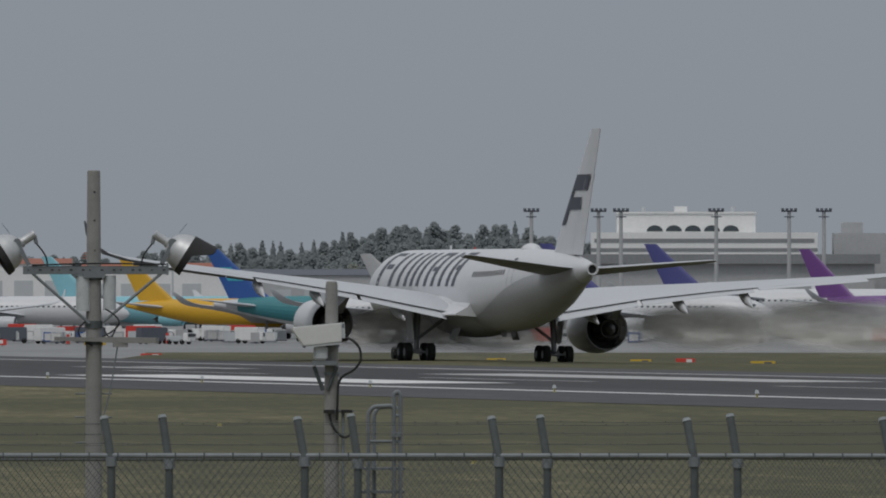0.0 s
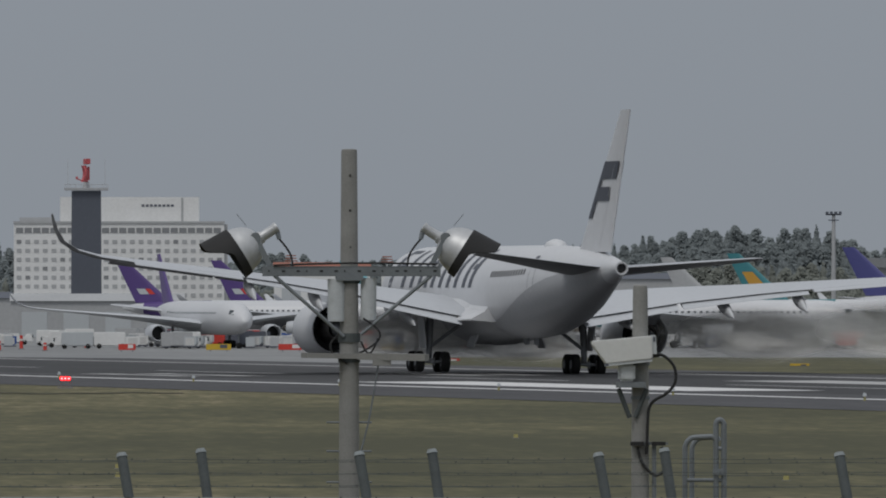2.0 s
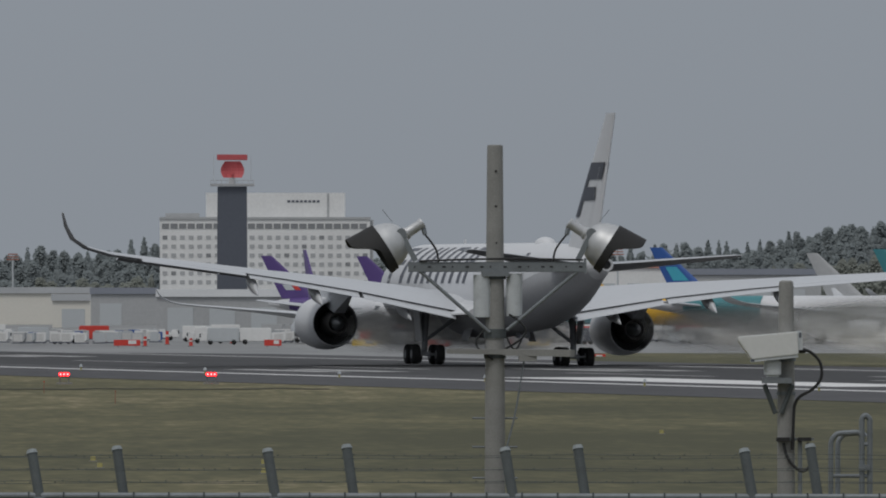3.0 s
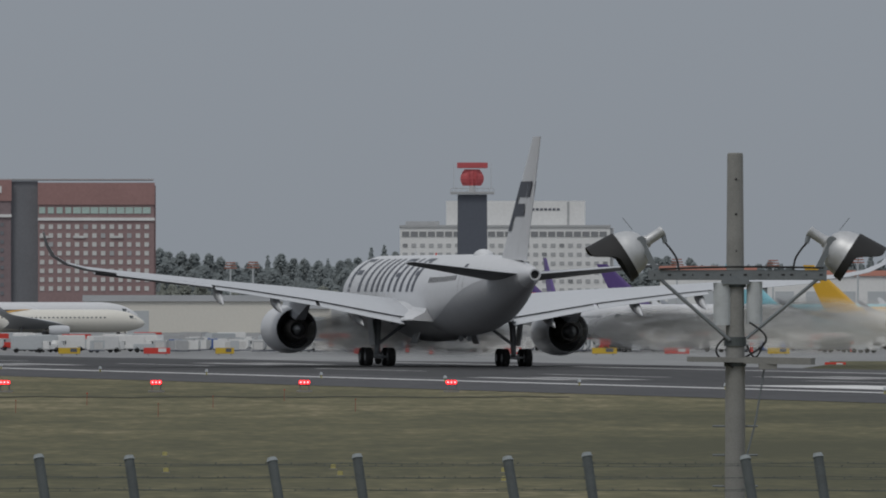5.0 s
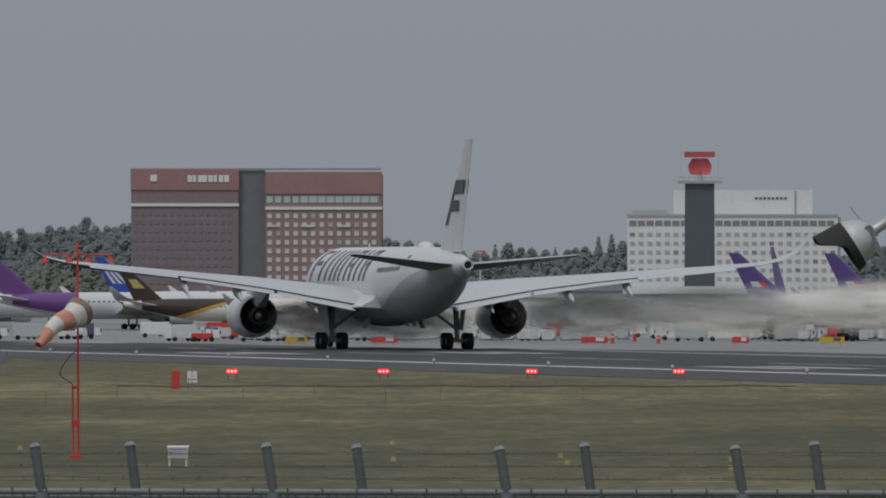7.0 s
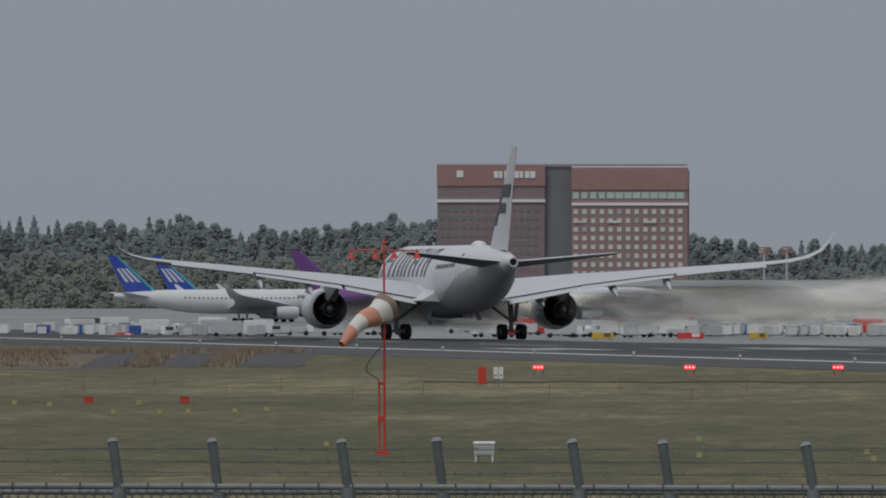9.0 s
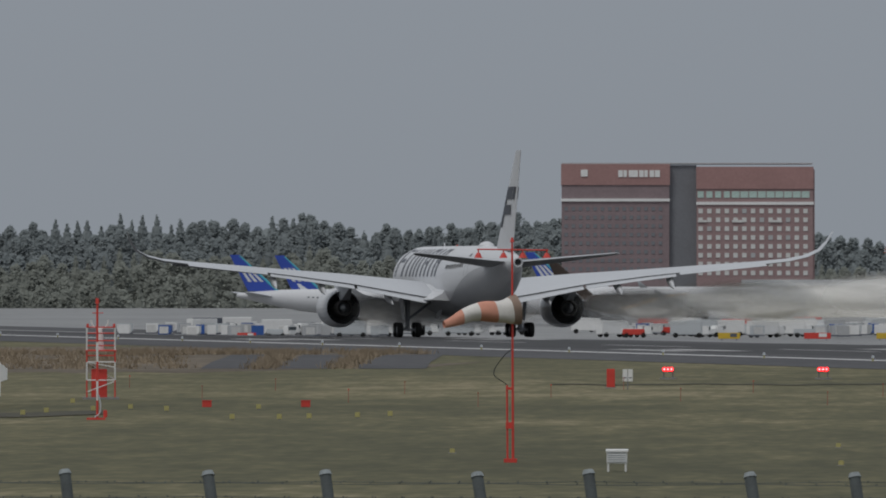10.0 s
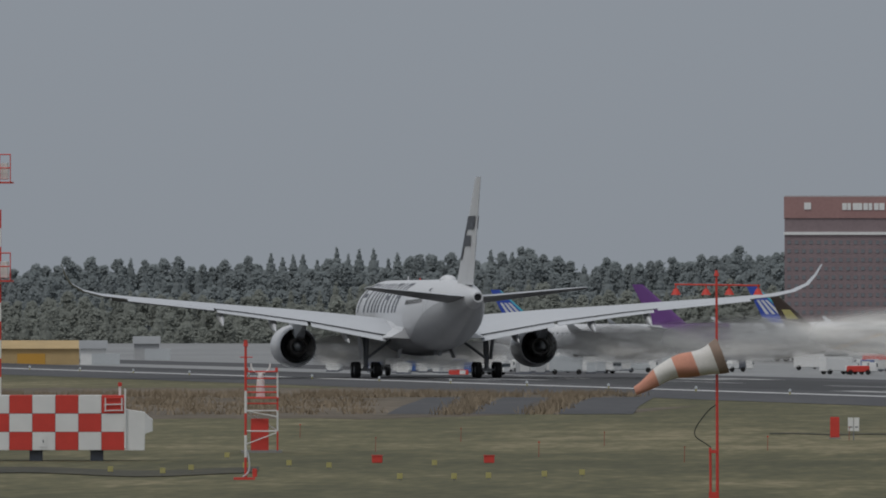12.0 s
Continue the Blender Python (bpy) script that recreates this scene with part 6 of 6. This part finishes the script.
def service_truck(u, d, kind):
    z = ground_z(*at(u, d).xy) + 0.05
    ob = thing("service_vehicle", facing(u, d, z, rnd.choice((0, 0, 180, 35, -40))), "white apron service vehicle among ground equipment", "vehicle", "apron vehicles")
    L = 5.5 if kind else 3.8
    h = 2.4 if kind else 1.0
    col = rnd.choice(("wall_white", "wall_white", "wall_white", "wall_grey", "cap", "red", "slate"))
    part("body", box(B(), (0, 0, 0.5 + h / 2), (L, 2.1, h), bevel=0.12), col, ob)
    cabin = part("cab", box(B(), (L / 2 + 0.6, 0, 1.25), (1.5, 2.0, 1.6), bevel=0.2), "wall_white", ob)
    part("windscreen", box(B(), (L / 2 + 1.1, 0, 1.6), (0.6, 1.9, 0.6), bevel=0.05), "glass", cabin)
    for x in (-L / 3, L / 3 + 0.4):
        for y in (-0.9, 0.9):
            part("wheel", tube(B(), (x, y - 0.15, 0.45), (x, y + 0.15, 0.45), 0.45, seg=12), "rubber", ob)


for i in range(150):
    lo, hi = rnd.choice(((-560, -200), (-150, 700), (200, 700), (760, 1400), (1150, 1900), (1600, 2200), (2200, 3100)))
    service_truck(rnd.uniform(lo, hi), rnd.uniform(1950, 2150), rnd.random() < 0.6)


def cargo_container(mat, colour):
    """An air cargo container with one sloped lower corner on its dolly."""
    ob = thing("cargo_container", Matrix(), colour + " air cargo container on a dolly", "container", "cargo containers on the apron")
    prof = ((-1.0, 0.55), (0.75, 0.55), (1.15, 1.0), (1.15, 2.15), (-1.0, 2.15))
    part("box", loft(B(), [[(x, y, z) for x, z in prof] for y in (-0.75, 0.75)]), mat, ob)
    part("curtain", box(B(), (-0.02, -0.77, 1.3), (1.6, 0.03, 1.2)), "blind", ob)
    part("dolly", box(B(), (0, 0, 0.40), (2.3, 1.6, 0.16)), "slate", ob)
    return ob


POOL = [cargo_container(m_, c_) for m_, c_ in (("cap", "pale grey"), ("wall_white", "white"), ("alu", "bare aluminium"), ("wall_grey", "grey"), ("blue", "blue"))]
for i in range(330):
    lo, hi = rnd.choice(((-660, -160), (-660, -160), (240, 680), (560, 1000), (560, 1000), (560, 1000), (1150, 1700), (1400, 2250), (1500, 2250), (2300, 2900)))
    u, d = rnd.uniform(lo, hi), rnd.uniform(1930, 2110)
    m_ = facing(u, d, ground_z(*at(u, d).xy) + 0.06, rnd.choice((0, 180, 90, 20, -15)))
    if i < len(POOL):
        POOL[i].matrix_basis = m_
    else:
        copy_thing(POOL[rnd.choice((0, 0, 1, 1, 1, 2, 3, 3, 4))], m_)


def long_shed(u0, u1, v0, d, wall, roof, label):
    k = F / d
    w = (u1 - u0) / k
    h = height(v0, d) - APR
    ob = thing("shed", facing((u0 + u1) / 2, d), label, "building")
    part("wall", box(B(), (0, 8, h / 2), (w, 16, h)), wall, ob)
    part("roof", loft(B(), [[(-w / 2 - 0.3, -0.6, h), (-w / 2 - 0.3, 8, h + 1.6), (-w / 2 - 0.3, 16.6, h)], [(w / 2 + 0.3, -0.6, h), (w / 2 + 0.3, 8, h + 1.6), (w / 2 + 0.3, 16.6, h)]]), roof, ob)
    for i in range(max(1, int(w / (9 if wall != "cream" else 26)))):
        part("door", box(B(), (-w / 2 + 5 + i * 9, -0.06, h * 0.35), (5.5, 0.12, h * 0.7)), "cap" if wall != "tan" else "gold", ob)


long_shed(430, 868, 523, 2900, "cream", "roof", "long cream hangar with a dull roof")
long_shed(868, 985, 524, 2850, "wall_grey", "slate", "grey hangar with a slate roof")
long_shed(800, 866, 536, 2700, "cream", "roof", "small cream gabled store in front of the hangar")
long_shed(-1300, -1096, 570, 2300, "tan", "tan", "long tan row of stacked containers")
long_shed(-1094, -1050, 570, 2300, "wall_white", "roof", "small white shed beside the containers")
long_shed(1450, 1620, 470, 3300, "wall_white", "clay", "pale building with a red clay roof")
long_shed(1640, 1900, 478, 3300, "wall_white", "clay", "pale low building with a red clay roof")
long_shed(1900, 2160, 490, 3000, "wall_grey", "slate", "grey cargo shed with a blue-grey roof")
long_shed(-1005, -962, 562, 2500, "wall_grey", "roof", "low grey store below the woods")
long_shed(985, 1290, 529, 2430, "wall_grey", "wall_grey", "long grey cargo shed below the tower")


def drum_mast(u, v):
    d = 3000.0
    ob = thing("antenna_mast", facing(u, d), "thin mast with a red latticed antenna head", "mast", "antenna masts")
    z = height(v, d) - APR
    part("pole", tube(B(), (0, 0, 0), (0, 0, z), 0.3, 0.2), "cap", ob)
    for i in range(3):
        part("array_bar", box(B(), (0, 0, z - 1.2 + i * 0.7), (3.4 - i * 0.4, 0.5, 0.3)), "clay", ob)


for u, v in ((690, 456), (730, 455), (1480, 450), (1650, 452), (1800, 446), (2560, 430)):
    drum_mast(u, v)


# ---- the hot exhaust that drifts off the engines ----
def haze_material():
    m = bpy.data.materials.new("exhaust_haze")
    m.use_nodes = True
    n, l = m.node_tree.nodes, m.node_tree.links
    n.clear()
    out, mix = n.new("ShaderNodeOutputMaterial"), n.new("ShaderNodeMixShader")
    clear, grey = n.new("ShaderNodeBsdfTransparent"), n.new("ShaderNodeBsdfDiffuse")
    grey.inputs[0].default_value = (0.92, 0.91, 0.88, 1)
    co, mp, ball, cloud = n.new("ShaderNodeTexCoord"), n.new("ShaderNodeMapping"), n.new("ShaderNodeTexGradient"), n.new("ShaderNodeTexNoise")
    mp.inputs["Scale"].default_value = (1.0, 0.0, 1.0)
    ball.gradient_type = "SPHERICAL"
    cloud.inputs["Scale"].default_value, cloud.inputs["Detail"].default_value = 2.2, 4
    ease_ = n.new("ShaderNodeMapRange")
    ease_.interpolation_type = "SMOOTHERSTEP"
    ease_.inputs["From Max"].default_value = 0.75
    ease_.inputs["To Max"].default_value = 1.45
    mul = n.new("ShaderNodeMath")
    mul.operation = "MULTIPLY"
    l.new(co.outputs["Object"], mp.inputs[0])
    l.new(mp.outputs[0], ball.inputs[0])
    l.new(co.outputs["Object"], cloud.inputs["Vector"])
    l.new(ball.outputs["Fac"], ease_.inputs["Value"])
    l.new(ease_.outputs[0], mul.inputs[0])
    l.new(cloud.outputs["Fac"], mul.inputs[1])
    l.new(mul.outputs[0], mix.inputs[0])
    l.new(clear.outputs[0], mix.inputs[1])
    l.new(grey.outputs[0], mix.inputs[2])
    l.new(mix.outputs[0], out.inputs[0])
    return m


M["haze"] = haze_material()
HAZE = thing("exhaust_haze", Matrix(), "thin grey exhaust haze drifting behind the engines", "haze")
for x, y, z, sx, sy, sz in ((17.5, 3, 2.9, 8.5, 3, 2.3), (28, -2, 3.3, 12, 4, 2.6), (42, -7, 3.7, 15, 5, 2.9), (60, -13, 4.0, 17, 5, 3.1), (84, -19, 4.3, 21, 5, 3.3), (-5, 8, 2.4, 7, 3, 2.2), (3, 12, 2.2, 8, 3, 2.0)):
    bm = B()
    bmesh.ops.create_icosphere(bm, subdivisions=4, radius=1)
    puff = part("puff", bm, "haze", HAZE, smooth=True)
    puff.matrix_basis = Matrix.Translation((x, y, z)) @ Matrix.Diagonal((sx, sy, sz, 1))


# ---- what moves ----
def motions():
    rows = []
    views = {t: (u, Vector((x, y, 0))) for t, u, v, x, y, z in ROWS}
    for t, off, k, head, roll in RUN:
        u, eye_ = views[t]
        h = radians(head)
        way = Vector((-math.sin(h), math.cos(h), 0))
        tail_ = eye_ + at(u + off, F / k)
        o = tail_ + way * (67.0 - GEAR)
        rows.append((t, pose(o.x, o.y, ground_z(o.x, o.y) + 0.03, 0, roll, head)))
    walk(JET, rows)
    walk(HAZE, rows)
    walk(RADAR, [(t * 0.5, pose(0, 3.5, RADAR_Z, 0, 0, 90 * (t * 0.5 - 2.93))) for t in range(25)])
    walk(SOCK, [(t, pose(0, 0, 4.74, 0, tip, yaw)) for t, yaw, tip in SWING])


# seconds, bearing of the tail cone off the view's, size, heading (degrees to the left), bank
RUN = [
    (0.0, 261, 24.6, 8.8, 1.2), (0.5, 247, 26.0, 8.9, 1.2), (1.0, 250, 27.5, 9.0, 1.2), (1.5, 278, 28.2, 9.3, 1.2), (2.0, 312, 27.8, 9.5, 1.2), (2.5, 325, 27.2, 9.8, 1.2),
    (3.0, 286, 26.6, 10.0, 1.2), (3.5, 248, 26.0, 10.2, 1.2), (5.5, 127, 23.6, 10.6, 0.3), (6.0, 86, 23.1, 10.7, 0.2), (6.5, 52, 22.6, 10.8, 0.2), (8.5, 112, 20.6, 10.9, 0.4), (9.0, 124, 20.2, 10.9, 0.2),
    (9.5, 114, 19.8, 11.0, 0), (10.0, 133, 19.6, 11.0, 0), (10.5, 139, 20.4, 11.1, 0), (11.0, 153, 21.6, 11.2, 0), (11.5, 141, 21.4, 11.3, 0), (12.0, 62, 21.1, 11.3, 0),
]
# seconds, turn towards the eye and dip of the sock
SWING = [(0.0, 30, -20), (2.0, 40, -24), (4.0, 28, -18), (6.0, 44, -24), (8.3, 58, -27), (8.5, 56, -27), (9.0, 48, -29), (9.5, 34, -18), (10.0, 21, -10), (10.5, 7, -19), (11.0, 4, -24), (11.5, 7, -22), (12.0, 5, -21)]
motions()
